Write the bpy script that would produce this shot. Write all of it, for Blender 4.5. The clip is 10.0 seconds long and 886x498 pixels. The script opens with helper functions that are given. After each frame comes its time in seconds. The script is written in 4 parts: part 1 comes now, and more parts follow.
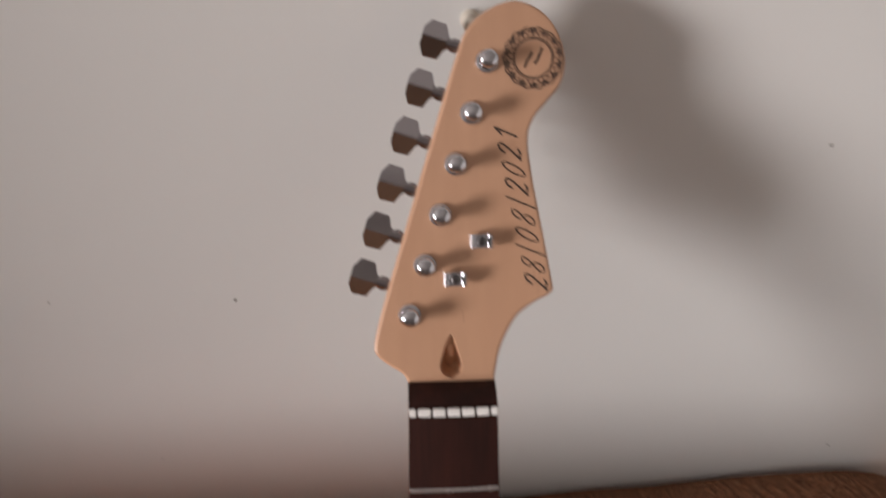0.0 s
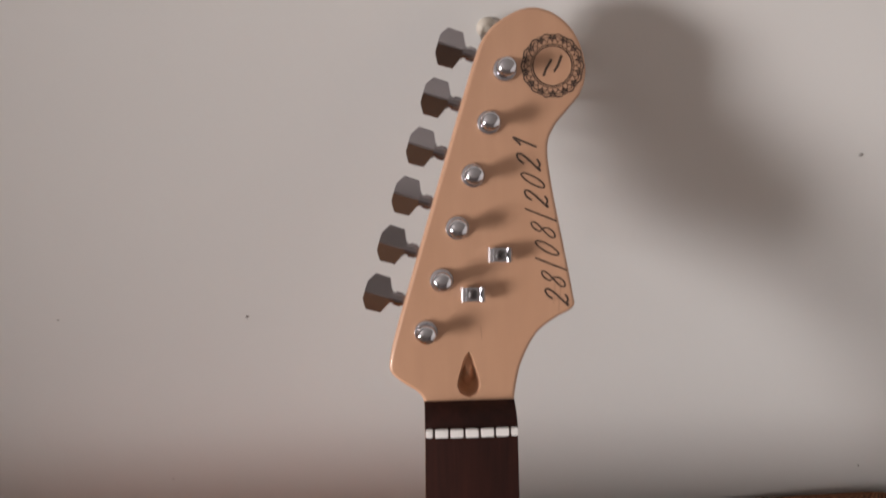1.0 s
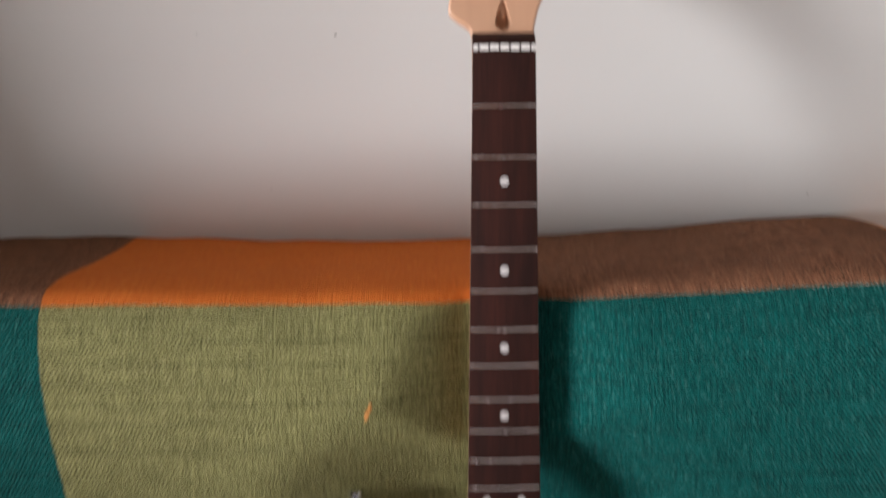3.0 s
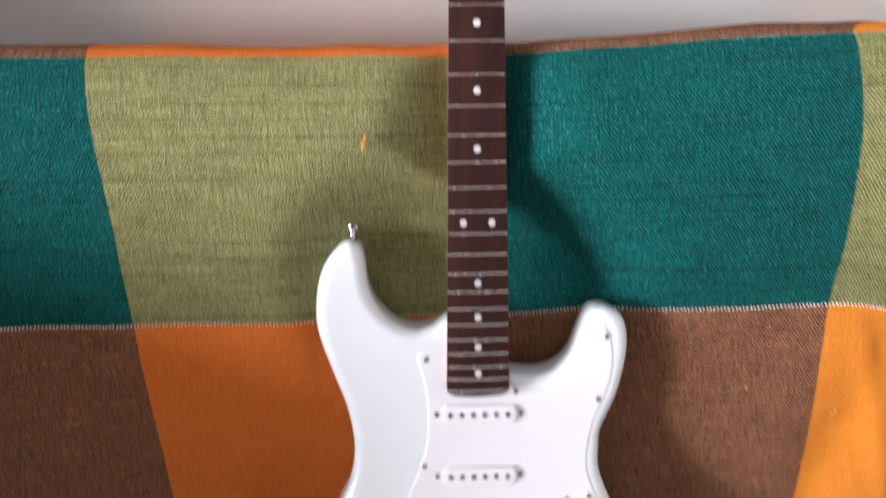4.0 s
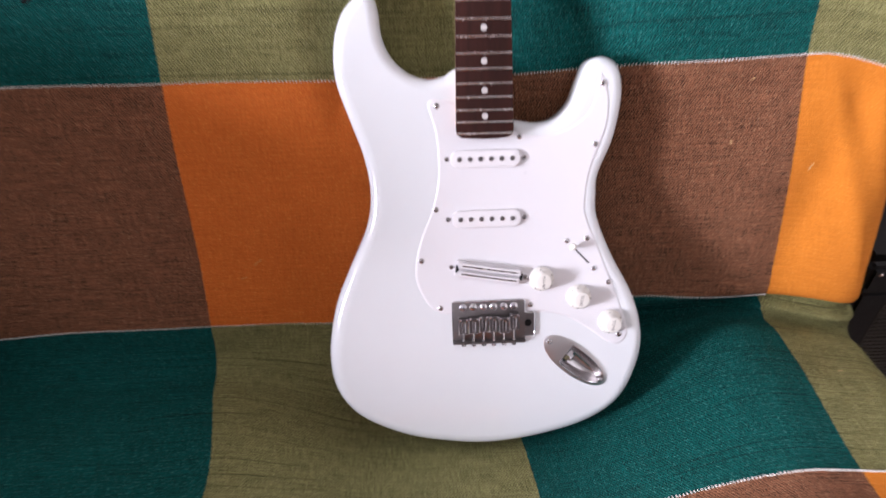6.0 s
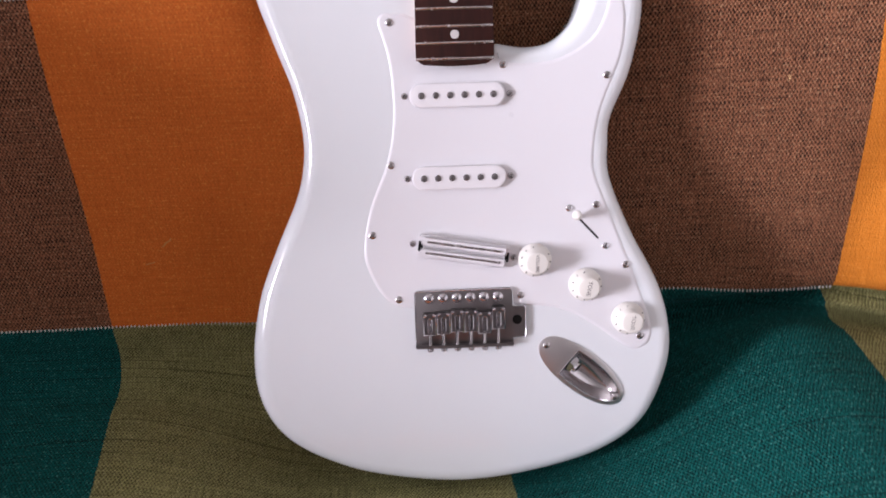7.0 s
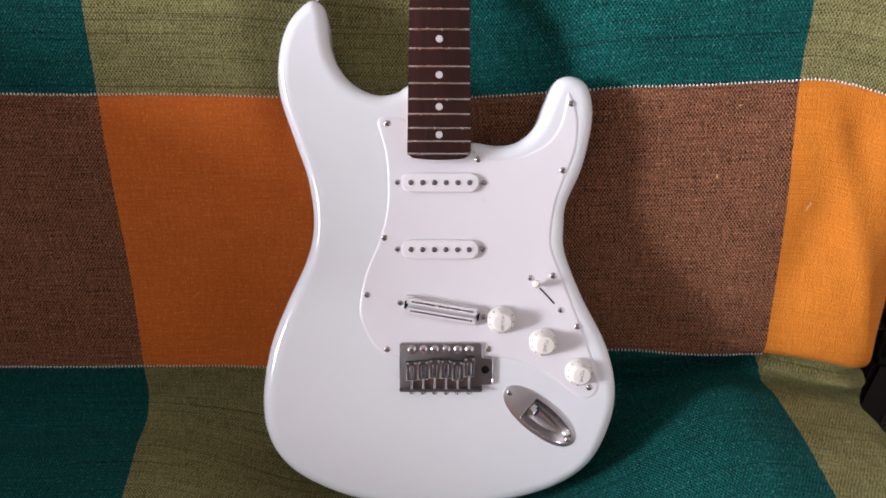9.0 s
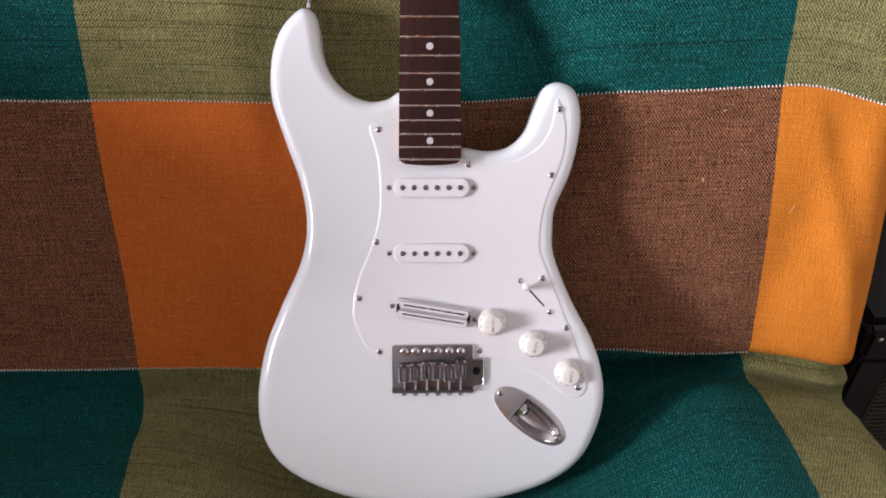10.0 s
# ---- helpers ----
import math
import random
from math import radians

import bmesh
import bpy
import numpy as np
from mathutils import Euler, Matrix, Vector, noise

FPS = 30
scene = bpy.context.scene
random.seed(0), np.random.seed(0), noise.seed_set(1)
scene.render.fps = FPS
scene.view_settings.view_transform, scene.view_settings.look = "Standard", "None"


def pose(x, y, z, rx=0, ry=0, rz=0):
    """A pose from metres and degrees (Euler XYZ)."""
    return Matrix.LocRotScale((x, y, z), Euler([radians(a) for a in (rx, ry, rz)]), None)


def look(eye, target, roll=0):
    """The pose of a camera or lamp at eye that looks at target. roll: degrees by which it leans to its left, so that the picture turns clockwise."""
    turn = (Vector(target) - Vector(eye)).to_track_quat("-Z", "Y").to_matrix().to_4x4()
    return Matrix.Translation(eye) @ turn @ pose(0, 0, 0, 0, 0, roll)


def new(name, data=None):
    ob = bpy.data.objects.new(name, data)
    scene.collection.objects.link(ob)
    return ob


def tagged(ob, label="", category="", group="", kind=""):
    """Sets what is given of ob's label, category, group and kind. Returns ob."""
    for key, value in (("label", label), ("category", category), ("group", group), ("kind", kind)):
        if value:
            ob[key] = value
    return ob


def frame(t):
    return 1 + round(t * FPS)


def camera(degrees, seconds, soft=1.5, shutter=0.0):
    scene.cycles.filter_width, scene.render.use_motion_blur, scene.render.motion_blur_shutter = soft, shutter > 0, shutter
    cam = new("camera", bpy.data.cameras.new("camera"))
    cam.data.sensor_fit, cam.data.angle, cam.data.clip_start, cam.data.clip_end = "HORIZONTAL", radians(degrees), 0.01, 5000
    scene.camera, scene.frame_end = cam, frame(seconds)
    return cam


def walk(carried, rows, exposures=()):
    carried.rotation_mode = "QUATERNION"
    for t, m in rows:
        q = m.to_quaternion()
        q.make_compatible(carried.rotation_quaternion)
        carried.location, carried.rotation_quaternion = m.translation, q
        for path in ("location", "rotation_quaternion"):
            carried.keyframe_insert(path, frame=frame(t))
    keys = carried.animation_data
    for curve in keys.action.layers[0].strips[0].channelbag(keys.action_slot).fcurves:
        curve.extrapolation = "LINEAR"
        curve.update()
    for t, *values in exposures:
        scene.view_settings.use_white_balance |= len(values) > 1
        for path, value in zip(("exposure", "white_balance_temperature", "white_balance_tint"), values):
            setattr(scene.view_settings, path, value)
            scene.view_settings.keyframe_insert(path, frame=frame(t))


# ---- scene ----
# ---- camera and walk ----
# Guitar space: x to the right, y into the guitar, z along the neck, origin at the nut. It leans back by LEAN degrees.
LEAN = 32.0
NUT_Z = 1.20
G = pose(0, 0, NUT_Z, -LEAN)
cam = camera(60.0, 10.0, soft=1.7, shutter=0.7)
PATH = [
    (0.0, (-0.026, -0.352, 0.109), (0.098, 1.637, -0.062), -0.7),
    (0.5, (-0.027, -0.336, 0.116), (0.017, 1.661, 0.022), -0.9),
    (1.0, (-0.027, -0.34, 0.107), (0.063, 1.654, -0.021), -1.0),
    (1.5, (-0.029, -0.358, 0.093), (0.019, 1.634, -0.077), -1.8),
    (2.0, (-0.048, -0.409, 0.066), (0.013, 1.584, -0.084), -1.1),
    (2.5, (-0.038, -0.466, 0.008), (-0.034, 1.525, -0.182), -0.8),
    (3.0, (-0.049, -0.522, -0.073), (-0.023, 1.465, -0.3), -0.5),
    (3.2, (-0.042, -0.553, -0.107), (-0.055, 1.432, -0.347), -0.5),
    (4.3, (-0.057, -0.687, -0.266), (0.025, 1.279, -0.623), -0.6),
    (4.5, (-0.061, -0.714, -0.291), (0.023, 1.252, -0.651), -0.5),
    (5.0, (-0.058, -0.794, -0.327), (-0.015, 1.163, -0.733), -1.5),
    (5.5, (-0.061, -0.834, -0.362), (-0.012, 1.12, -0.787), -1.3),
    (5.7, (-0.081, -0.814, -0.382), (0.004, 1.139, -0.805), -1.3),
    (6.8, (-0.037, -0.56, -0.481), (0.045, 1.385, -0.94), -1.6),
    (7.0, (-0.026, -0.558, -0.496), (0.021, 1.406, -0.872), -1.7),
    (7.5, (-0.019, -0.574, -0.523), (0.036, 1.399, -0.847), 0.9),
    (8.0, (-0.003, -0.598, -0.503), (-0.011, 1.39, -0.725), -0.7),
    (8.5, (0.005, -0.634, -0.487), (-0.007, 1.355, -0.69), -0.2),
    (9.0, (-0.002, -0.678, -0.481), (0.015, 1.311, -0.683), 0.2),
    (9.5, (0.002, -0.695, -0.478), (0.019, 1.292, -0.706), -0.6),
    (10.0, (-0.004, -0.688, -0.469), (0.041, 1.299, -0.692), 0.0),
]
EXPOSURES = [(0.0, -0.85, 6550, 11), (2.0, -0.80, 6550, 11), (3.2, -0.23, 6200, 9), (4.5, 0.44, 5860, 10), (5.7, 0.34, 5930, 17), (7.0, 0.02, 6000, 19), (8.5, -0.08, 6060, 16), (10.0, -0.08, 6120, 15)]
walk(cam, [(t, G @ look(eye, target, roll)) for t, eye, target, roll in PATH], EXPOSURES)

# ---- world, window light ----
WALL_Y = 0.146       # the wall behind the sofa
LEFT_X = -3.2       # the wall with the window
world = bpy.data.worlds.new("world")
scene.world = world
world.use_nodes = True
sky = world.node_tree.nodes.new("ShaderNodeTexSky")
sky.sky_type, sky.sun_disc, sky.sun_elevation, sky.sun_rotation = "NISHITA", False, radians(38), radians(200)
world.node_tree.links.new(sky.outputs[0], world.node_tree.nodes["Background"].inputs[0])
world.node_tree.nodes["Background"].inputs[1].default_value = 0.12

WIN_Y0, WIN_Y1, WIN_Z0, WIN_Z1 = -2.2, -0.75, 0.90, 2.02
window_light = new("window_light", bpy.data.lights.new("window_light", "AREA"))
window_light.data.shape, window_light.data.size, window_light.data.size_y = "RECTANGLE", WIN_Y1 - WIN_Y0 - 0.06, WIN_Z1 - WIN_Z0 - 0.06
window_light.data.energy, window_light.data.color = 450.0, (1.0, 0.965, 0.975)
window_light.matrix_world = look((LEFT_X - 0.06, (WIN_Y0 + WIN_Y1) / 2, (WIN_Z0 + WIN_Z1) / 2), (0.5, (WIN_Y0 + WIN_Y1) / 2, (WIN_Z0 + WIN_Z1) / 2))
FRONT_Y = -5.3


# ---- materials ----
def material(name, colour, rough=0.5, metal=0.0, coat=0.0):
    mat = bpy.data.materials.new(name)
    mat.use_nodes = True
    b = mat.node_tree.nodes["Principled BSDF"]
    b.inputs["Base Color"].default_value = (*colour, 1)
    b.inputs["Roughness"].default_value, b.inputs["Metallic"].default_value = rough, metal
    b.inputs["Coat Weight"].default_value, b.inputs["Coat Roughness"].default_value = coat, 0.03
    return mat


class Nodes:
    """A short way to add and link shader nodes."""

    def __init__(self, mat):
        self.tree = mat.node_tree
        self.out = self.tree.nodes["Principled BSDF"]

    def add(self, kind, **values):
        node = self.tree.nodes.new("ShaderNode" + kind)
        for key, value in values.items():
            node.inputs[key.replace("_", " ")].default_value = value
        return node

    def link(self, a, b):
        self.tree.links.new(a, b)

    def maths(self, op, a, b=0.0, c=0.0):
        node = self.tree.nodes.new("ShaderNodeMath")
        node.operation = op
        for i, v in enumerate((a, b, c)):
            if isinstance(v, (int, float)):
                node.inputs[i].default_value = v
            else:
                self.link(v, node.inputs[i])
        return node.outputs[0]

    def coords(self, scale, source="Object"):
        tc, mp = self.add("TexCoord"), self.add("Mapping")
        mp.inputs["Scale"].default_value = scale
        self.link(tc.outputs[source], mp.inputs[0])
        return mp.outputs[0]

    def noise(self, vector, scale, detail=4.0, rough=0.55):
        n = self.add("TexNoise", Scale=scale, Detail=detail, Roughness=rough)
        self.link(vector, n.inputs["Vector"])
        return n.outputs["Fac"]

    def ramp(self, fac, *stops):
        r = self.tree.nodes.new("ShaderNodeValToRGB")
        r.color_ramp.elements[0].position, r.color_ramp.elements[0].color = stops[0][0], (*stops[0][1], 1)
        r.color_ramp.elements[1].position, r.color_ramp.elements[1].color = stops[-1][0], (*stops[-1][1], 1)
        for p, c in stops[1:-1]:
            r.color_ramp.elements.new(p).color = (*c, 1)
        self.link(fac, r.inputs[0])
        return r.outputs[0]

    def mix(self, fac, a, b, blend="MIX"):
        m = self.tree.nodes.new("ShaderNodeMix")
        m.data_type, m.blend_type = "RGBA", blend
        for slot, v in ((0, fac), (6, a), (7, b)):
            if isinstance(v, tuple):
                m.inputs[slot].default_value = (*v, 1)
            elif isinstance(v, (int, float)):
                m.inputs[slot].default_value = v
            else:
                self.link(v, m.inputs[slot])
        return m.outputs[2]

    def bump(self, height, distance, strength=1.0):
        b = self.add("Bump", Strength=strength, Distance=distance)
        self.link(height, b.inputs["Height"])
        self.link(b.outputs[0], self.out.inputs["Normal"])

    def colour(self, socket):
        self.link(socket, self.out.inputs["Base Color"])

    def rough(self, fac, lo, hi):
        self.link(self.maths("MULTIPLY_ADD", fac, hi - lo, lo), self.out.inputs["Roughness"])


def gloss_white():
    mat = material("white_polyester", (0.67, 0.67, 0.69), 0.14, coat=0.7)
    n = Nodes(mat)
    v = n.coords((1, 1, 1))
    n.colour(n.ramp(n.noise(v, 9, 3), (0.3, (0.715, 0.735, 0.755)), (0.7, (0.735, 0.755, 0.775))))
    n.rough(n.noise(v, 60, 4), 0.08, 0.18)
    n.bump(n.noise(v, 35, 2), 0.0004, 0.25)
    return mat


def white_plastic(name, colour, rough):
    mat = material(name, colour, rough)
    n = Nodes(mat)
    v = n.coords((1, 1, 1))
    n.colour(n.mix(n.noise(v, 40, 5), colour, tuple(c * 0.98 for c in colour)))
    n.rough(n.noise(v, 25, 3), rough - 0.02, rough + 0.03)
    n.bump(n.noise(v, 18, 2), 0.0004, 0.12)
    return mat


def maple():
    mat = material("satin_maple", (0.60, 0.37, 0.2), 0.38, coat=0.3)
    n = Nodes(mat)
    v = n.coords((1, 1, 0.09))
    grain = n.noise(v, 180, 6, 0.6)
    broad = n.noise(n.coords((1, 1, 0.25)), 22, 3)
    base = n.ramp(broad, (0.3, (0.525, 0.295, 0.178)), (0.7, (0.605, 0.350, 0.219)))
    n.colour(n.mix(n.maths("MULTIPLY", grain, 0.45), base, (0.40, 0.215, 0.13)))
    n.rough(grain, 0.3, 0.48)
    n.bump(grain, 0.0003, 0.15)
    return mat


def rosewood():
    mat = material("dark_rosewood", (0.03, 0.016, 0.013), 0.42)
    n = Nodes(mat)
    fine = n.noise(n.coords((1, 1, 0.05)), 520, 5, 0.65)
    broad = n.noise(n.coords((1, 1, 0.12)), 70, 3)
    n.out.inputs["Specular IOR Level"].default_value = 0.12
    base = n.ramp(broad, (0.3, (0.021, 0.0078, 0.0062)), (0.75, (0.058, 0.0165, 0.0115)))
    n.colour(n.mix(n.maths("MULTIPLY", fine, 0.8), base, (0.012, 0.007, 0.006)))
    n.rough(fine, 0.45, 0.65)
    n.bump(fine, 0.0003, 0.35)
    return mat


def metal(name, colour, rough, scratch=0.06):
    mat = material(name, colour, rough, 1.0)
    n = Nodes(mat)
    n.rough(n.noise(n.coords((1, 1, 1)), 220, 5), rough, rough + scratch * 2)
    return mat


def woven():
    """The throw: warp threads (dark or tan columns) crossed by weft threads (teal or orange rows). UV is in metres on the cloth."""
    mat = material("handwoven_cotton", (0.3, 0.2, 0.1), 0.92)
    n = Nodes(mat)
    n.out.inputs["Specular IOR Level"].default_value = 0.12
    uv = n.add("UVMap")
    uv.uv_map = "cloth"
    sep = n.add("SeparateXYZ")
    n.link(uv.outputs[0], sep.inputs[0])
    u, v = sep.outputs[0], sep.outputs[1]
    uneven = n.maths("MULTIPLY_ADD", n.noise(uv.outputs[0], 160, 3), 0.0022, -0.0011)
    eu, ev = n.maths("ADD", u, uneven), n.maths("ADD", v, uneven)
    # columns: dark | tan | dark | tan
    tan = n.maths("SUBTRACT", n.maths("ADD", n.maths("GREATER_THAN", eu, COLUMNS[0]), n.maths("GREATER_THAN", eu, COLUMNS[2])), n.maths("GREATER_THAN", eu, COLUMNS[1]))
    # rows: orange on the top, teal, orange, teal on the seat, orange
    orange = n.maths("SUBTRACT", n.maths("ADD", n.maths("LESS_THAN", ev, ROWS_V[0]), n.maths("ADD", n.maths("GREATER_THAN", ev, ROWS_V[1]), n.maths("GREATER_THAN", ev, ROWS_V[3]))), n.maths("GREATER_THAN", ev, ROWS_V[2]))
    slub_u = n.noise(n.coords((22, 700, 1), "UV"), 1.0, 4, 0.62)
    slub_v = n.noise(n.coords((700, 40, 1), "UV"), 1.0, 4, 0.62)
    speck = n.noise(n.coords((420, 380, 1), "UV"), 1.0, 3, 0.7)
    patch = n.noise(n.coords((9, 9, 1), "UV"), 1.0, 3)
    gold = n.maths("GREATER_THAN", eu, COLUMNS[2])
    warp = n.mix(orange, n.mix(tan, (0.003, 0.018, 0.018), (0.075, 0.070, 0.027)), n.mix(tan, (0.010, 0.006, 0.005), n.mix(gold, (0.50, 0.112, 0.018), (0.55, 0.165, 0.016))))
    weft = n.mix(orange, n.mix(tan, (0.006, 0.146, 0.130), (0.405, 0.392, 0.158)), n.mix(tan, (0.42, 0.180, 0.092), n.mix(gold, (0.74, 0.192, 0.030), (0.78, 0.265, 0.030))))
    # plain weave: each thread passes over and under in turn
    pitch_u, pitch_v = 0.0031, 0.0046
    wu = n.maths("SINE", n.maths("MULTIPLY_ADD", n.noise(n.coords((70, 45, 1), "UV"), 1.0, 2, 0.6), 4.4, n.maths("MULTIPLY", eu, 2 * math.pi / pitch_u)))
    wv = n.maths("SINE", n.maths("MULTIPLY_ADD", n.noise(n.coords((30, 110, 1), "UV"), 1.0, 2, 0.6), 4.4, n.maths("MULTIPLY", ev, 2 * math.pi / pitch_v)))
    check = n.maths("MULTIPLY", wu, wv)
    worn = n.noise(n.coords((26, 34, 1), "UV"), 1.0, 3, 0.6)
    check = n.maths("MULTIPLY", check, n.maths("MULTIPLY_ADD", worn, 1.7, -0.15))
    check = n.maths("MULTIPLY", check, n.maths("MULTIPLY_ADD", n.maths("MULTIPLY", orange, tan), -0.6, 1.0))
    share = n.maths("ADD", n.maths("MULTIPLY_ADD", check, 0.62, 0.53), n.maths("MULTIPLY_ADD", n.maths("ADD", slub_u, n.maths("ADD", speck, slub_v)), 1.3, -1.95))
    share.node.use_clamp = True
    col = n.mix(share, warp, weft)
    # darker weft lines where a thread is missing
    thin = n.maths("MULTIPLY", n.maths("GREATER_THAN", n.noise(n.coords((2.2, 420, 1), "UV"), 1.0, 1), 0.655), n.maths("MULTIPLY_ADD", orange, -0.55, 0.62))
    col = n.mix(thin, col, warp)
    # paler nubs of thread
    nub = n.maths("MULTIPLY", n.maths("GREATER_THAN", n.noise(n.coords((330, 460, 1), "UV"), 1.0, 2, 0.6), 0.60), share)
    col = n.mix(n.maths("MULTIPLY", nub, 0.75), col, n.mix(orange, n.mix(tan, (0.09, 0.30, 0.26), (0.52, 0.49, 0.25)), n.mix(tan, (0.55, 0.33, 0.19), (0.80, 0.32, 0.06))))
    col = n.mix(n.maths("MULTIPLY", patch, 0.5), col, (0.62, 0.6, 0.58), "MULTIPLY")
    n.colour(col)
    height = n.maths("ADD", n.maths("MULTIPLY", check, 0.6), n.maths("ADD", n.maths("MULTIPLY", slub_u, 1.2), n.maths("ADD", n.maths("MULTIPLY", slub_v, 1.2), speck)))
    height = n.maths("MULTIPLY", height, n.maths("MULTIPLY_ADD", n.maths("MULTIPLY", orange, tan), -0.55, 1.0))
    n.bump(height, 0.0016, 1.0)
    return mat


def wall_paint(name, colour):
    mat = material(name, colour, 0.8)
    n = Nodes(mat)
    v = n.coords((1, 1, 1))
    big, fine = n.noise(v, 2.2, 4), n.noise(v, 160, 5)
    base = n.mix(n.maths("MULTIPLY", big, 0.5), colour, tuple(c * 0.9 for c in colour))
    n.colour(n.mix(n.maths("MULTIPLY", n.maths("GREATER_THAN", n.noise(v, 38, 2), 0.79), 0.35), base, tuple(c * 0.6 for c in colour)))
    n.rough(fine, 0.7, 0.9)
    n.bump(n.maths("ADD", n.maths("MULTIPLY", fine, 0.4), n.noise(v, 24, 4)), 0.002, 0.18)
    return mat


def dark_vinyl(name, colour, rough):
    mat = material(name, colour, rough)
    n = Nodes(mat)
    v = n.coords((1, 1, 1))
    n.out.inputs["Specular IOR Level"].default_value = 0.28
    cell = n.add("TexVoronoi", Scale=420.0)
    n.link(v, cell.inputs["Vector"])
    n.colour(n.mix(n.noise(v, 12, 4), colour, tuple(c * 0.6 for c in colour)))
    n.rough(n.noise(v, 70, 4), rough - 0.1, rough + 0.12)
    n.bump(cell.outputs["Distance"], 0.0008, 0.4)
    return mat


def floor_boards():
    mat = material("floor_boards", (0.2, 0.11, 0.06), 0.45)
    n = Nodes(mat)
    g = n.noise(n.coords((1, 12, 1)), 9, 6)
    info = n.add("ObjectInfo")
    n.colour(n.mix(n.maths("MULTIPLY", info.outputs["Random"], 0.4), n.ramp(g, (0.3, (0.13, 0.07, 0.04)), (0.7, (0.24, 0.14, 0.08))), (0.1, 0.06, 0.035)))
    n.bump(g, 0.001, 0.3)
    return mat


GLOSS = gloss_white()
GUARD = white_plastic("pickguard_plastic", (0.735, 0.722, 0.745), 0.28)
COVER = white_plastic("pickup_cover_plastic", (0.75, 0.73, 0.745), 0.36)
KNOB = white_plastic("knob_plastic", (0.73, 0.70, 0.65), 0.38)
BONE = white_plastic("nut_bone", (0.78, 0.75, 0.72), 0.4)
PEARL = white_plastic("dot_pearl", (0.52, 0.49, 0.48), 0.4)
MAPLE, ROSEWOOD = maple(), rosewood()
CHROME = metal("chrome", (0.66, 0.65, 0.68), 0.06)
SATIN = metal("satin_nickel", (0.62, 0.60, 0.60), 0.30)
CUP = metal("polished_nickel", (0.60, 0.58, 0.59), 0.12)
NICKEL = metal("worn_nickel", (0.50, 0.475, 0.48), 0.17)
BUTTON = metal("dull_chrome", (0.34, 0.31, 0.32), 0.07)
PLATE = metal("dull_nickel_plate", (0.22, 0.205, 0.205), 0.33)
STEEL = metal("fret_steel", (0.62, 0.58, 0.57), 0.2)
DARK_STEEL = metal("dark_steel", (0.16, 0.15, 0.15), 0.30)
BLACK = material("black_gap", (0.012, 0.011, 0.011), 0.9)
BLACK.node_tree.nodes["Principled BSDF"].inputs["Specular IOR Level"].default_value = 0.1
SCRATCH = material("scratched_maple", (0.30, 0.165, 0.10), 0.6)
SPECK = material("wall_dirt", (0.30, 0.28, 0.26), 0.8)
INK = material("burnt_ink", (0.060, 0.036, 0.026), 0.6)
PRINT = material("grey_print", (0.24, 0.225, 0.21), 0.6)
THREAD = material("pale_thread", (0.76, 0.74, 0.68), 0.9)
LINT_ORANGE = material("orange_lint", (0.55, 0.24, 0.06), 0.9)
LINT_PALE = material("pale_lint", (0.62, 0.40, 0.18), 0.9)


# ---- mesh helpers ----
def part(name, bm, mat, parent=None, label="", smooth=None, keep_normals=False):
    """Links a bmesh as one mesh object under parent."""
    if not keep_normals:
        bmesh.ops.recalc_face_normals(bm, faces=bm.faces)
    me = bpy.data.meshes.new(name)
    bm.to_mesh(me)
    bm.free()
    me.materials.append(mat)
    if smooth is not None:
        me.shade_smooth()
        me.set_sharp_from_angle(angle=radians(smooth))
    ob = new(name, me)
    ob.parent = parent
    return tagged(ob, label)


def thing(name, m, label, category, group=""):
    """An Empty at the thing's base."""
    ob = new(name)
    ob.matrix_world = m
    ob.empty_display_size = 0.05
    return tagged(ob, label, category, group)


def spline(points, per=6, closed=True):
    """A smooth curve through the points (tuples of equal length)."""
    p = [Vector(a) for a in points]
    n, out = len(p), []
    for i in range(n if closed else n - 1):
        a, b, c, d = (p[(i + k) % n] if closed else p[min(max(i + k, 0), n - 1)] for k in (-1, 0, 1, 2))
        t1, t2 = (c - a) * 0.5, (d - b) * 0.5
        for s in range(per):
            t = s / per
            out.append(b * (2 * t**3 - 3 * t**2 + 1) + t1 * (t**3 - 2 * t**2 + t) + c * (-2 * t**3 + 3 * t**2) + t2 * (t**3 - t**2))
    if not closed:
        out.append(p[-1])
    return out


def inset(loop, distance):
    """Moves a closed 2D loop inward; distance is a number or a function of the point."""
    n = len(loop)
    area = sum(loop[i].x * loop[(i + 1) % n].y - loop[(i + 1) % n].x * loop[i].y for i in range(n))
    side = 1 if area > 0 else -1
    out = []
    for i in range(n):
        t = (loop[(i + 1) % n] - loop[i - 1]).normalized()
        d = distance(loop[i]) if callable(distance) else distance
        out.append(loop[i] + Vector((-t.y, t.x)) * side * d)
    return out


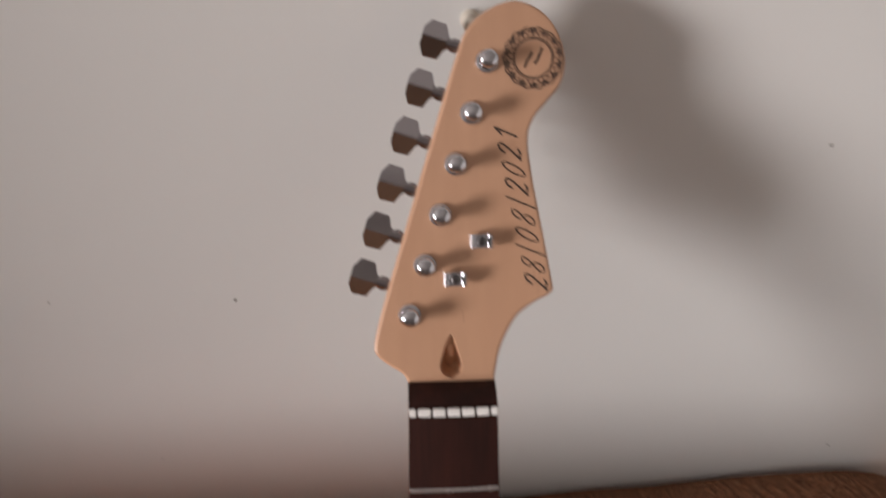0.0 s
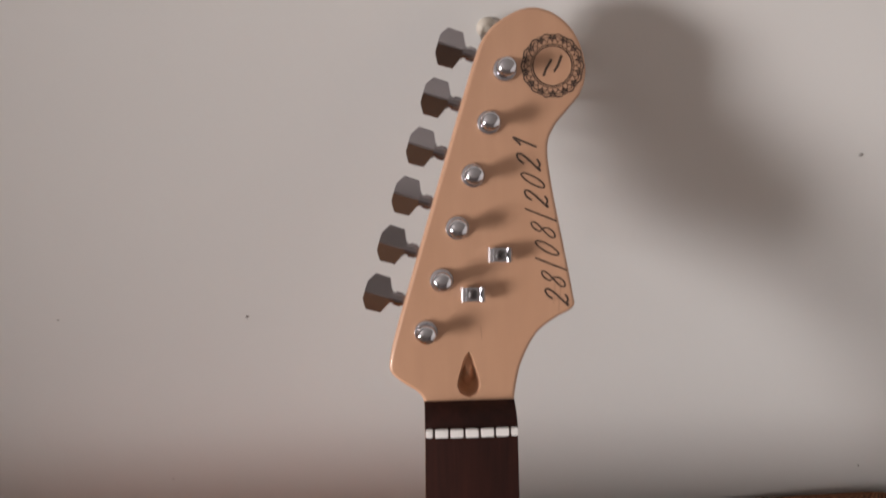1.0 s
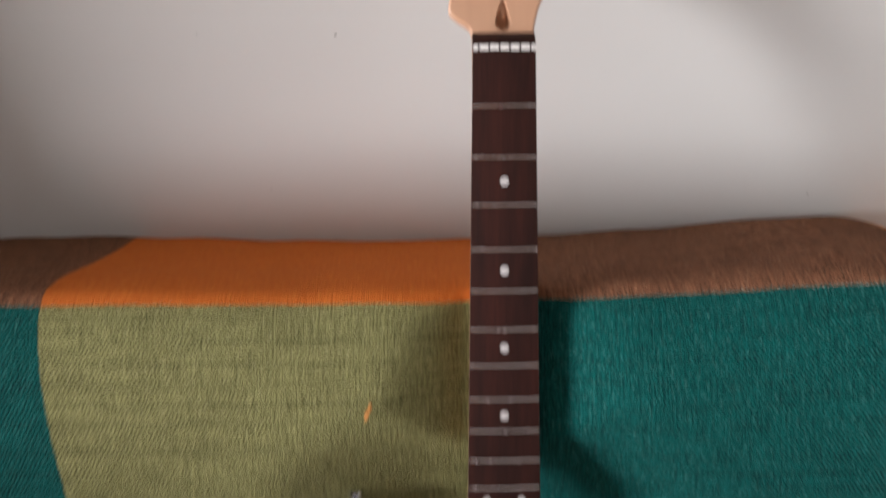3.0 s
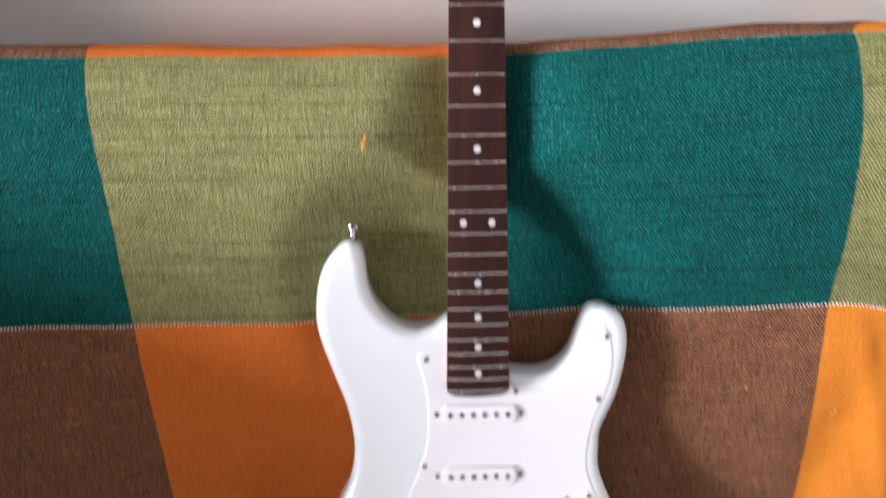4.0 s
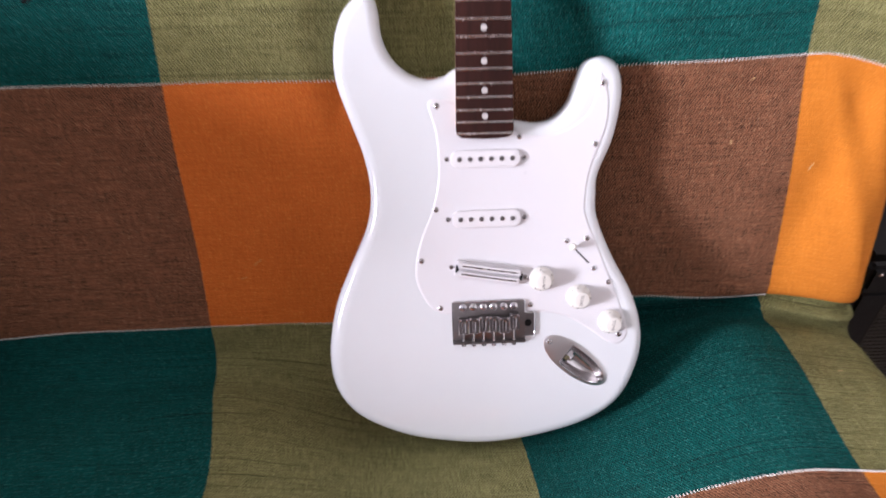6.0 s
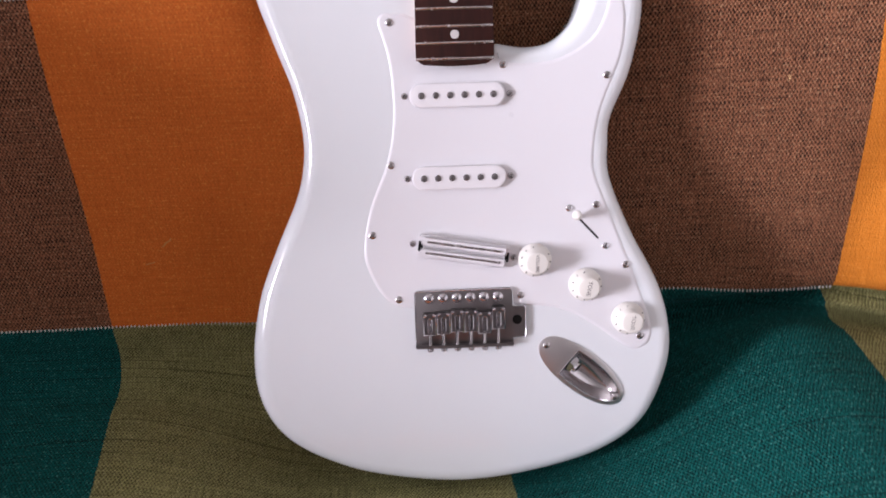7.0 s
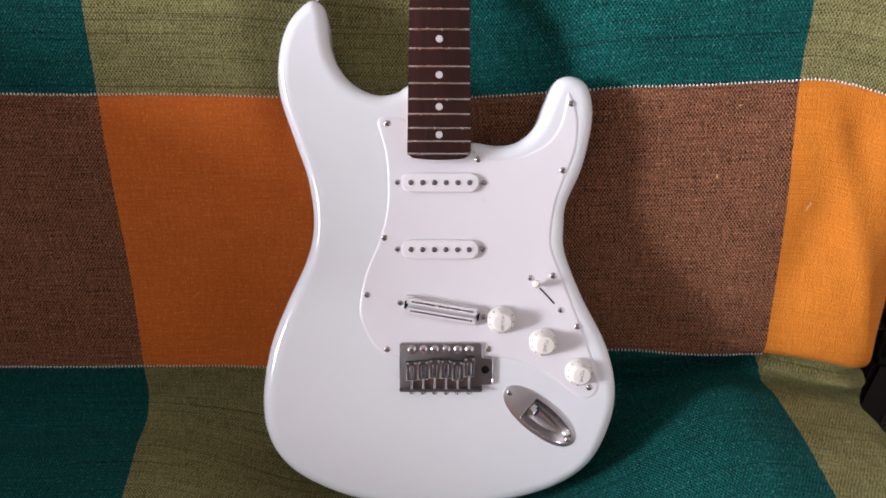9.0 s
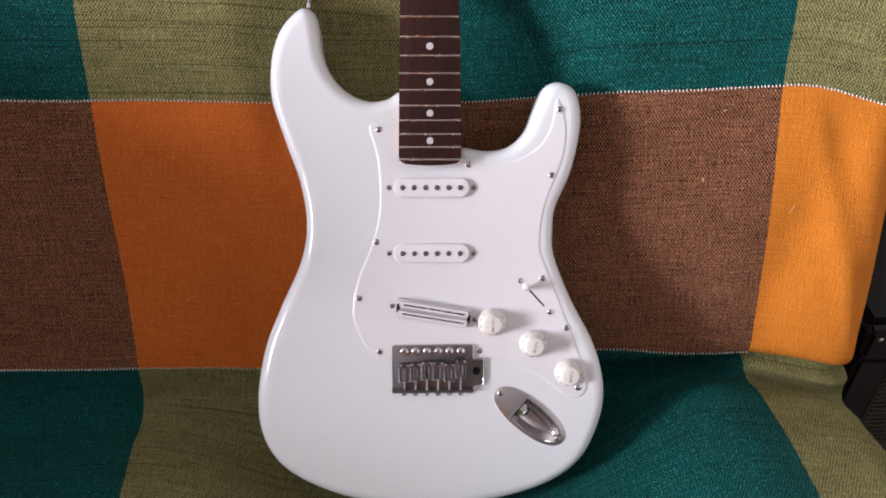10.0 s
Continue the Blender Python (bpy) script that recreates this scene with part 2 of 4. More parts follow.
def plate(bm, loop, levels, holes=(), caps=(True, True), inner=0.0):
    """Walls through levels of (y, inset) round a 2D loop in x and z, closed at the first and last level. Holes are loops in the first cap."""
    rings = []
    for y, d in levels:
        pts = inset(loop, d) if (callable(d) or d) else loop
        rings.append([bm.verts.new((q.x, y(q) if callable(y) else y, q.y)) for q in pts])
    n = len(loop)
    if inner:
        y, d = levels[0]
        pts = inset(loop, (lambda q: d(q) + inner) if callable(d) else d + inner)
        rings.insert(0, [bm.verts.new((q.x, y(q) if callable(y) else y, q.y)) for q in pts])
    for a, b in zip(rings, rings[1:]):
        for i in range(n):
            bm.faces.new((a[i], a[(i + 1) % n], b[(i + 1) % n], b[i]))
    made = []
    if caps[0]:
        edges = [bm.edges.get((rings[0][i], rings[0][(i + 1) % n])) for i in range(n)]
        for hole in holes:
            y0 = levels[0][0]
            hv = [bm.verts.new((q.x, y0(q) if callable(y0) else y0, q.y)) for q in hole]
            edges += [bm.edges.new((hv[i], hv[(i + 1) % len(hv)])) for i in range(len(hv))]
            made.append(hv)
        bmesh.ops.triangle_fill(bm, use_beauty=True, use_dissolve=False, edges=edges)
    if caps[1]:
        edges = [bm.edges.get((rings[-1][i], rings[-1][(i + 1) % n])) for i in range(n)]
        bmesh.ops.triangle_fill(bm, use_beauty=True, use_dissolve=False, edges=edges)
    return made


def ring_loft(bm, rings, close_ends=True, cyclic=True):
    """Faces between rings of equal numbers of points."""
    vs = [[bm.verts.new(q) for q in r] for r in rings]
    n = len(vs[0])
    for a, b in zip(vs, vs[1:]):
        for i in range(n if cyclic else n - 1):
            bm.faces.new((a[i], a[(i + 1) % n], b[(i + 1) % n], b[i]))
    if close_ends:
        bm.faces.new(vs[0])
        bm.faces.new(vs[-1])
    return vs


def turned(bm, profile, m=None, seg=20):
    """A turned form: profile of (radius, height); its axis points out of the guitar's face (minus y). m moves it."""
    m = m or Matrix.Identity(4)
    rings = []
    for r, h in profile:
        rings.append([m @ Vector((r * math.cos(a), -h, r * math.sin(a))) for a in (2 * math.pi * k / seg for k in range(seg))])
    ring_loft(bm, rings)


def block(bm, x0, x1, y0, y1, z0, z1, bevel=0.0, m=None, seg=2):
    made = bmesh.ops.create_cube(bm, size=1.0)["verts"]
    for v in made:
        v.co = Vector(((x0 + x1) / 2 + v.co.x * (x1 - x0), (y0 + y1) / 2 + v.co.y * (y1 - y0), (z0 + z1) / 2 + v.co.z * (z1 - z0)))
    if bevel:
        edges = list({e for v in made for e in v.link_edges})
        made = list({v for f in bmesh.ops.bevel(bm, geom=edges, offset=bevel, segments=seg, affect="EDGES", clamp_overlap=True)["faces"] for v in f.verts} | {v for v in made if v.is_valid})
    if m:
        bmesh.ops.transform(bm, matrix=m, verts=made)
    return made


def tube(bm, points, radius, seg=8):
    """A round cord along points."""
    pts = [Vector(p) for p in points]
    rings = []
    for i, p in enumerate(pts):
        t = (pts[min(i + 1, len(pts) - 1)] - pts[max(i - 1, 0)]).normalized()
        a = t.orthogonal().normalized() if i == 0 else (a - t * a.dot(t)).normalized()
        b = t.cross(a)
        rings.append([p + (a * math.cos(k) + b * math.sin(k)) * radius for k in (2 * math.pi * j / seg for j in range(seg))])
    ring_loft(bm, rings)


def ribbon(bm, points, width, y, closed=False):
    """A flat printed line in the guitar's plane, a hair above it."""
    pts = [Vector(p) for p in points]
    n, rows = len(pts), []
    for i, p in enumerate(pts):
        t = (pts[(i + 1) % n] - pts[i - 1]) if closed else (pts[min(i + 1, n - 1)] - pts[max(i - 1, 0)])
        q = Vector((-t.y, t.x)).normalized() * width / 2
        rows.append((bm.verts.new((p.x - q.x, y, p.y - q.y)), bm.verts.new((p.x + q.x, y, p.y + q.y))))
    for i in range(n if closed else n - 1):
        a, b = rows[i], rows[(i + 1) % n]
        bm.faces.new((a[0], a[1], b[1], b[0]))


def lettering(name, text, size, m, mat, parent, label, weight=0.0):
    """Letters of the built-in font as a thin mesh; the text lies in local x and y."""
    curve = bpy.data.curves.new(name, "FONT")
    curve.body, curve.size, curve.offset, curve.extrude = text, size, weight, 0.00004
    curve.align_x, curve.align_y = "CENTER", "CENTER"
    tmp = bpy.data.objects.new(name, curve)
    me = bpy.data.meshes.new_from_object(tmp)
    bpy.data.objects.remove(tmp)
    me.transform(m)
    me.materials.clear()
    me.materials.append(mat)
    ob = new(name, me)
    ob.parent = parent
    return tagged(ob, label)


def smooth_step(a, b, x):
    t = min(max((x - a) / (b - a), 0.0), 1.0)
    return t * t * (3 - 2 * t)


# ---- the room ----
def wall(name, x0, x1, y0, y1, z0, z1, mat, label):
    bm = bmesh.new()
    block(bm, x0, x1, y0, y1, z0, z1)
    ob = part(name, bm, mat)
    return tagged(ob, label, "wall", kind="structure")


PAINT = wall_paint("off_white_paint", (0.71, 0.70, 0.675))
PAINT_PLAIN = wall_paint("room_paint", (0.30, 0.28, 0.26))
RIGHT_X, CEIL_Z = 2.4, 2.85
wall("wall_back", LEFT_X - 0.15, RIGHT_X, WALL_Y, WALL_Y + 0.15, 0.0, CEIL_Z, PAINT, "off-white painted plaster wall behind the sofa")
wall("wall_front", LEFT_X - 0.15, RIGHT_X + 0.15, FRONT_Y - 0.15, FRONT_Y, 0.0, CEIL_Z, wall_paint("dark_paint", (0.14, 0.12, 0.115)), "plain painted plaster wall opposite the sofa")
wall("wall_right", RIGHT_X, RIGHT_X + 0.15, FRONT_Y, WALL_Y + 0.15, 0.0, CEIL_Z, PAINT, "plain painted plaster wall closing the room")


def window_wall():
    """The side wall with one opening through it."""
    bm = bmesh.new()
    x0, x1 = LEFT_X - 0.15, LEFT_X
    block(bm, x0, x1, FRONT_Y, WIN_Y0, 0.0, CEIL_Z)
    block(bm, x0, x1, WIN_Y1, WALL_Y, 0.0, CEIL_Z)
    block(bm, x0, x1, WIN_Y0, WIN_Y1, 0.0, WIN_Z0)
    block(bm, x0, x1, WIN_Y0, WIN_Y1, WIN_Z1, CEIL_Z)
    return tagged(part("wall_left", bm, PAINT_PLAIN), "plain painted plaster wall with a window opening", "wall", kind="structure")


window_wall()
# two unseen walls, added to keep window light off the left side
wall("shade_wall_tall", -1.17, -1.05, -0.36, WALL_Y, 0.0, CEIL_Z, PAINT_PLAIN, "unseen full-height wall added to shade the back wall's left part")
wall("shade_wall_low", -0.98, -0.90, -0.68, WALL_Y, 0.0, 1.04, PAINT_PLAIN, "unseen low wall added to shade the left of the sofa")
bm = bmesh.new()
block(bm, LEFT_X - 0.15, RIGHT_X + 0.15, FRONT_Y - 0.15, WALL_Y + 0.15, CEIL_Z, CEIL_Z + 0.12)
tagged(part("ceiling", bm, wall_paint("ceiling_paint", (0.30, 0.285, 0.27))), "plain white plaster ceiling of the room", "ceiling", kind="structure")
bm = bmesh.new()
block(bm, LEFT_X - 0.15, RIGHT_X + 0.15, FRONT_Y - 0.15, WALL_Y + 0.15, -0.12, 0.0)
tagged(part("floor", bm, floor_boards()), "brown wooden floor under the sofa", "floor", kind="structure")


# ---- the throw over the sofa ----
# Side profile of the cloth in guitar space (y, z), from behind the backrest over its top, down to the seat and over the seat's edge.
PROFILE = [(0.43, -0.50), (0.366, -0.345), (0.304, -0.205), (0.282, -0.165), (0.25, -0.1495), (0.19, -0.153), (0.11, -0.157), (0.045, -0.160), (0.014, -0.172), (-0.002, -0.215), (-0.003, -0.27), (0.016, -0.345), (0.043, -0.412), (0.068, -0.52), (0.093, -0.62), (0.110, -0.686), (0.119, -0.735), (0.104, -0.783), (0.058, -0.804), (0.0, -0.809), (-0.06, -0.814), (-0.12, -0.824), (-0.2, -0.852), (-0.30, -0.90), (-0.355, -0.95), (-0.345, -1.02), (-0.29, -1.15), (-0.25, -1.24)]
SIDE = spline(PROFILE, 14, False)
ARC = [0.0]
for a, b in zip(SIDE, SIDE[1:]):
    ARC.append(ARC[-1] + (b - a).length)


def arc_at(y, z):
    """Length along the cloth at the profile point nearest to (y, z)."""
    return ARC[min(range(len(SIDE)), key=lambda i: (SIDE[i] - Vector((y, z))).length)]


ROWS_V = [arc_at(0.014, -0.172), arc_at(0.043, -0.412), arc_at(0.110, -0.686), arc_at(-0.10, -0.820)]
COLUMNS = [-0.308, 0.035, 0.336]
X_LEFT, X_RIGHT, WRAP = -0.71, 0.412, 0.05


def side_at(v):
    """Point and inward normal of the profile at length v."""
    i = min(max(int(np.searchsorted(ARC, v)), 1), len(ARC) - 1)
    f = (v - ARC[i - 1]) / (ARC[i] - ARC[i - 1])
    p = SIDE[i - 1].lerp(SIDE[i], f)
    t = (SIDE[min(i + 1, len(SIDE) - 1)] - SIDE[max(i - 2, 0)]).normalized()
    return p, Vector((-t.y, t.x))


def cloth_point(u, v):
    """Place on the cloth in guitar space, with its sag, the dents under the guitar and loose folds."""
    p, inward = side_at(v)
    if inward.x < 0 and abs(v - ROWS_V[1]) < 0.05:
        inward = -inward
    x, y, z = u, p.x, p.y
    sunk = 0.0
    if u > X_RIGHT:
        a = (u - X_RIGHT) / WRAP
        x = X_RIGHT + WRAP * math.sin(min(a, math.pi / 2))
        sunk = WRAP * (1 - math.cos(min(a, math.pi / 2))) + max(0.0, u - X_RIGHT - WRAP * math.pi / 2)
    if u < X_LEFT + 0.08:
        a = (X_LEFT + 0.08 - u) / WRAP
        x = X_LEFT + 0.08 - WRAP * math.sin(min(a, math.pi / 2))
        sunk = WRAP * (1 - math.cos(min(a, math.pi / 2))) + max(0.0, X_LEFT + 0.08 - u - WRAP * math.pi / 2)
    seat = smooth_step(ROWS_V[2] - 0.01, ROWS_V[2] + 0.14, v)
    y += inward.x * sunk - (1 - seat) * 0.016 * max(x, 0.0) / 0.33
    z += inward.y * sunk + 0.015 * max(x, 0.0) / 0.33 * (1 - seat) - 0.034 * smooth_step(0.33, 0.48, u) * (1 - seat)
    ahead = smooth_step(ROWS_V[2] + 0.13, ROWS_V[3] + 0.03, v)
    z += seat * ((0.105 - 0.069 * ahead) * (smooth_step(0.06, 0.31, x) - 0.22 * smooth_step(0.26, 0.46, x)) + (0.045 - 0.04 * ahead) * smooth_step(0.1, 0.3, -x))
    # the top edge runs a little higher at one end
    top = 1 - smooth_step(ROWS_V[0] - 0.12, ROWS_V[0] + 0.03, v)
    z += top * 0.004 * smooth_step(0.1, 0.33, x)
    y += (1 - top) * (1 - seat) * 0.015 * smooth_step(-0.40, -0.66, x)
    # loose folds and unevenness
    w = noise.noise(Vector((u * 4, v * 5, 1.3)))
    fold = 0.006 * w + 0.0025 * noise.noise(Vector((u * 14, v * 9, 7.1)))
    fold += 0.004 * math.exp(-((v - ROWS_V[2] - 0.02) / 0.012) ** 2) * smooth_step(0.1, 0.3, x)
    fold -= 0.0036 * math.exp(-(((u - 0.40) + (v - ROWS_V[1]) * 0.25) / 0.025) ** 2) * smooth_step(ROWS_V[1] - 0.02, ROWS_V[1] + 0.06, v) * (1 - seat)
    # wrinkles on the seat beside the backrest, and a shallower crease there
    fold += 0.0011 * math.sin(v * 430 + 5 * noise.noise(Vector((u * 5, v * 8, 3.0)))) * seat * (1 - ahead) * smooth_step(0.06, 0.25, x) * (0.5 + noise.noise(Vector((u * 9, v * 16, 11.0))))
    fold += 0.008 * math.exp(-(((v - ROWS_V[2] - 0.06) / 0.034) ** 2)) * smooth_step(0.25, 0.36, x)
    fold -= 0.034 * math.exp(-(((v - ROWS_V[2] - 0.034) / 0.022) ** 2)) * smooth_step(0.10, 0.20, x) * (1 - smooth_step(0.27, 0.36, x))
    fold -= (0.032 - 0.010 * smooth_step(0.30, 0.36, x)) * math.exp(-(((v - ROWS_V[2] - 0.014 + 0.010 * smooth_step(0.31, 0.42, x)) / 0.0105) ** 2)) * smooth_step(0.20, 0.30, x)
    # slanting pulls in the last column beside the sofa's end
    row = smooth_step(ROWS_V[1], ROWS_V[1] + 0.05, v) * (1 - smooth_step(ROWS_V[2] - 0.04, ROWS_V[2], v))
    d = u - 0.352 - (v - ROWS_V[1]) * 0.36
    fold += row * (0.0022 * math.exp(-((d / 0.012) ** 2)) - 0.0020 * math.exp(-(((d - 0.026) / 0.014) ** 2)))
    y -= inward.x * fold
    z -= inward.y * fold
    # dents: neck, upper and lower bout press the cushion back
    if ROWS_V[0] - 0.03 < v < ROWS_V[2] + 0.1:
        limits = []
        if z > -0.46:
            limits.append(0.026 - 0.55 * max(0.0, abs(x) - 0.026))
        for cx, cz, rx, rz in ((-0.005, -0.455, 0.142, 0.128), (0.0, -0.665, 0.168, 0.138)):
            sd = (math.hypot((x - cx) / rx, (z - cz) / rz) - 1) * min(rx, rz)
            limits.append(0.061 - 0.75 * max(0.0, sd))
        low = max(limits)
        k = 0.012
        h = max(k - abs(y - low), 0.0) / k
        y = max(y, low) + h * h * k / 4
    return Vector((x, y, z))


def skew(v):
    """How far the columns of the cloth lie askew along it."""
    return -0.020 * (1 - smooth_step(ROWS_V[0], ROWS_V[2], v)) - 0.014 * (1 - smooth_step(ROWS_V[0] - 0.25, ROWS_V[0] + 0.02, v)) + 0.008 * smooth_step(ROWS_V[2], ROWS_V[3], v)


def loose(u, v):
    """The columns bow outwards a little halfway down the upper row."""
    bow = math.exp(-(((v - (ROWS_V[0] + ROWS_V[1]) / 2) / 0.10) ** 2))
    return bow * (0.012 * smooth_step(-0.1, -0.28, u) + 0.002 * smooth_step(0.15, 0.3, u))


def rise(u):
    """How far the lower border of the orange row rises beside the guitar."""
    return 0.013 * math.exp(-(((u - 0.19) / 0.085) ** 2)) - 0.016 * smooth_step(-0.42, -0.62, u) + 0.007 * smooth_step(0.34, 0.44, u)


def throw():
    us = np.concatenate([np.linspace(X_LEFT - 0.10, X_LEFT + 0.1, 24)[:-1], np.linspace(X_LEFT + 0.1, X_RIGHT, 190)[:-1], np.linspace(X_RIGHT, X_RIGHT + 0.26, 46)])
    vs = np.linspace(0.01, ARC[-1] - 0.002, 330)
    verts, faces, uvs = [], [], []
    for v in vs:
        for u in us:
            verts.append(G @ cloth_point(float(u), float(v)))
            near = math.exp(-(((float(v) - ROWS_V[2]) / 0.08) ** 2))
            uvs.append((float(u) - skew(float(v)) - 0.018 * smooth_step(-0.1, -0.28, float(u)) * smooth_step(ROWS_V[2] + 0.10, ROWS_V[2] + 0.26, float(v)) - loose(float(u), float(v)) - 0.07 * smooth_step(0.2, 0.34, float(u)) * (1 - smooth_step(ROWS_V[0] - 0.06, ROWS_V[0], float(v))), float(v) + rise(float(u)) * near))
    nu = len(us)
    for j in range(len(vs) - 1):
        for i in range(nu - 1):
            faces.append((j * nu + i, j * nu + i + 1, (j + 1) * nu + i + 1, (j + 1) * nu + i))
    me = bpy.data.meshes.new("throw_blanket")
    me.from_pydata([tuple(q) for q in verts], [], faces)
    layer = me.uv_layers.new(name="cloth")
    for k, loop in enumerate(me.loops):
        layer.data[k].uv = uvs[loop.vertex_index]
    me.materials.append(woven())
    me.shade_smooth()
    ob = new("throw_blanket", me)
    thick = ob.modifiers.new("thickness", "SOLIDIFY")
    thick.thickness, thick.offset = 0.0022, 1.0
    tagged(ob, "handwoven teal, olive, brown and orange checked cotton throw over a sofa", "blanket")
    # pale thread stitches along the borders of the rows
    bm = bmesh.new()
    rng = random.Random(4)
    for v0 in ROWS_V:
        u = X_LEFT + 0.02
        while u < (X_RIGHT - 0.075 if v0 == ROWS_V[2] else X_RIGHT + 0.03):
            v = v0 - (rise(u) if v0 == ROWS_V[2] else 0.0) + 0.0006 * math.sin(u * 31) + rng.uniform(-0.0003, 0.0003)
            a, b = cloth_point(u, v - 0.0009), cloth_point(u + rng.uniform(-0.0002, 0.0002), v + 0.0009)
            c = cloth_point(u + 0.002, v)
            t = (b - a).normalized()
            side = (c - a).normalized()
            up = side.cross(t).normalized()
            if up.y > 0 and v0 > ROWS_V[0]:
                up = -up
            lift, half = up * 0.0018, side * rng.uniform(0.0004, 0.00062)
            q = [bm.verts.new(G @ w) for w in (a - half, a + half, b + half, b - half, a - half * 0.5 + lift, a + half * 0.5 + lift, b + half * 0.5 + lift, b - half * 0.5 + lift)]
            for f in ((0, 1, 5, 4), (1, 2, 6, 5), (2, 3, 7, 6), (3, 0, 4, 7), (4, 5, 6, 7)):
                bm.faces.new([q[i] for i in f])
            u += rng.uniform(0.0030, 0.0037)
    part("stitching", bm, THREAD, ob, "pale dashed border stitching")["kind"] = "stuff"
    return ob


throw()


def lint(name, u, v, length, width, turn, mat, label):
    """A bit of loose fibre that lies on the throw."""
    bm = bmesh.new()
    a = radians(turn)
    pts = []
    for k in range(6):
        s = (k / 5 - 0.5) * length
        p = cloth_point(u + s * math.cos(a) + 0.0008 * math.sin(k * 2.1), v - s * math.sin(a))
        pts.append(G @ (p + Vector((0, -0.0022 - width * 0.6 - 0.001 * math.sin(k / 5 * math.pi), 0))))
    rings = []
    for i, p in enumerate(pts):
        r = width / 2 * (0.35 + 0.65 * math.sin((i + 0.6) / 6.2 * math.pi))
        rings.append([p + Vector((r * math.cos(q), 0, r * math.sin(q))) for q in (2 * math.pi * j / 6 for j in range(6))])
    ring_loft(bm, rings)
    return tagged(part(name, bm, mat, smooth=60), label, "lint")


lint("lint", -0.095, arc_at(-0.003, -0.243), 0.012, 0.0035, 70, LINT_ORANGE, "small orange tuft of lint on the olive throw")
lint("lint", 0.351, arc_at(0.068, -0.524), 0.010, 0.0016, 65, LINT_PALE, "pale loose fibre on the orange check of the throw")
lint("lint", 0.275, arc_at(0.045, -0.432), 0.0022, 0.0016, 20, LINT_PALE, "tiny pale speck of lint on the brown check")
lint("lint", 0.262, arc_at(0.066, -0.50), 0.0035, 0.0012, 100, LINT_PALE, "thin pale fibre on the brown check")
lint("lint", 0.385, arc_at(0.02, -0.82), 0.003, 0.0016, 10, LINT_PALE, "tiny pale speck of lint on the olive seat")
lint("lint", -0.245, arc_at(0.090, -0.61), 0.012, 0.0016, 40, LINT_ORANGE, "orange snagged thread on the orange check")
lint("lint", -0.262, arc_at(0.094, -0.625), 0.009, 0.0014, 15, LINT_ORANGE, "orange snagged thread on the orange check")
lint("lint", -0.42, arc_at(0.012, -0.335), 0.009, 0.006, 30, BLACK, "dark snagged knot in the teal check")


# ---- the sofa under the throw ----
def sofa():
    base = pose(0, 0, 0)
    ob = thing("sofa", base, "dark upholstered sofa covered by a checked throw", "sofa")
    leather = dark_vinyl("dark_leatherette", (0.02, 0.016, 0.015), 0.5)
    # backrest and seat follow the throw's profile, 14 mm inside it
    for name, v0, v1, deep in (("backrest", ROWS_V[0] - 0.26, ROWS_V[2] + 0.02, 0.1), ("seat", ROWS_V[2] + 0.11, ARC[-1] - 0.12, 0.16)):
        bm = bmesh.new()
        rows = []
        for x in np.linspace(-0.56, 0.40, 32):
            line = []
            for v in np.linspace(v0, v1, 40):
                q = cloth_point(float(x), float(v))
                inward = side_at(float(v))[1]
                line.append(G @ (q + Vector((0, inward.x, inward.y)) * 0.016))
            end = [G @ (Vector((float(x), 0, 0)) + Vector((0, side_at(v)[0].x + side_at(v)[1].x * deep, side_at(v)[0].y + side_at(v)[1].y * deep))) for v in (v1, (v0 + v1) / 2, v0)]
            rows.append(line + end)
        ring_loft(bm, rows)
        part(name, bm, leather, ob, smooth=40)
    bm = bmesh.new()
    block(bm, -0.56, 0.39, -0.76, -0.02, 0.10, 0.32, 0.02)
    part("base", bm, leather, ob, smooth=40)
    for x in (-0.50, 0.34):
        for y in (-0.70, -0.08):
            bm = bmesh.new()
            turned(bm, [(0.014, 0.0), (0.02, 0.03), (0.024, 0.11)], pose(x, y, 0, -90))
            part("leg", bm, dark_vinyl("stained_wood", (0.03, 0.018, 0.012), 0.45), ob, smooth=40)
    # rounded armrest at the window end
    bm = bmesh.new()
    # its section (x, height)
    sect = [(0.0, 0.10), (0.0, 0.64)] + [(0.085 - 0.085 * math.cos(a), 0.64 + 0.08 * math.sin(a)) for a in (radians(15 * k) for k in range(1, 12))] + [(0.17, 0.64), (0.17, 0.10)]
    rings = []
    for y, s in ((-0.80, 0.90), (-0.785, 0.98), (-0.75, 1.0), (-0.30, 1.0), (-0.27, 0.98), (-0.25, 0.9)):
        rings.append([Vector((-0.700 + 0.055 + (a * 0.65 - 0.055) * s, y, 0.3 + (h - 0.3) * s)) for a, h in sect])
    ring_loft(bm, rings)
    part("armrest", bm, leather, ob, "dark rounded leatherette armrest", smooth=50)
    return ob


sofa()


# ---- the electric guitar ----
def mm(points):
    return [(a / 1000, b / 1000) for a, b in points]


SCALE = 0.6477
FACE, GUARD_Y, BACK, HEAD_Y = 0.0125, 0.0118, 0.0575, 0.0125


def fret_at(n):
    return SCALE * (1 - 2 ** (-n / 12))


def half_width(d):
    return 0.021 + 0.007 * d / 0.4659


def board_y(x):
    """Height of the cambered fretboard, 241 mm radius."""
    return x * x / (2 * 0.241)


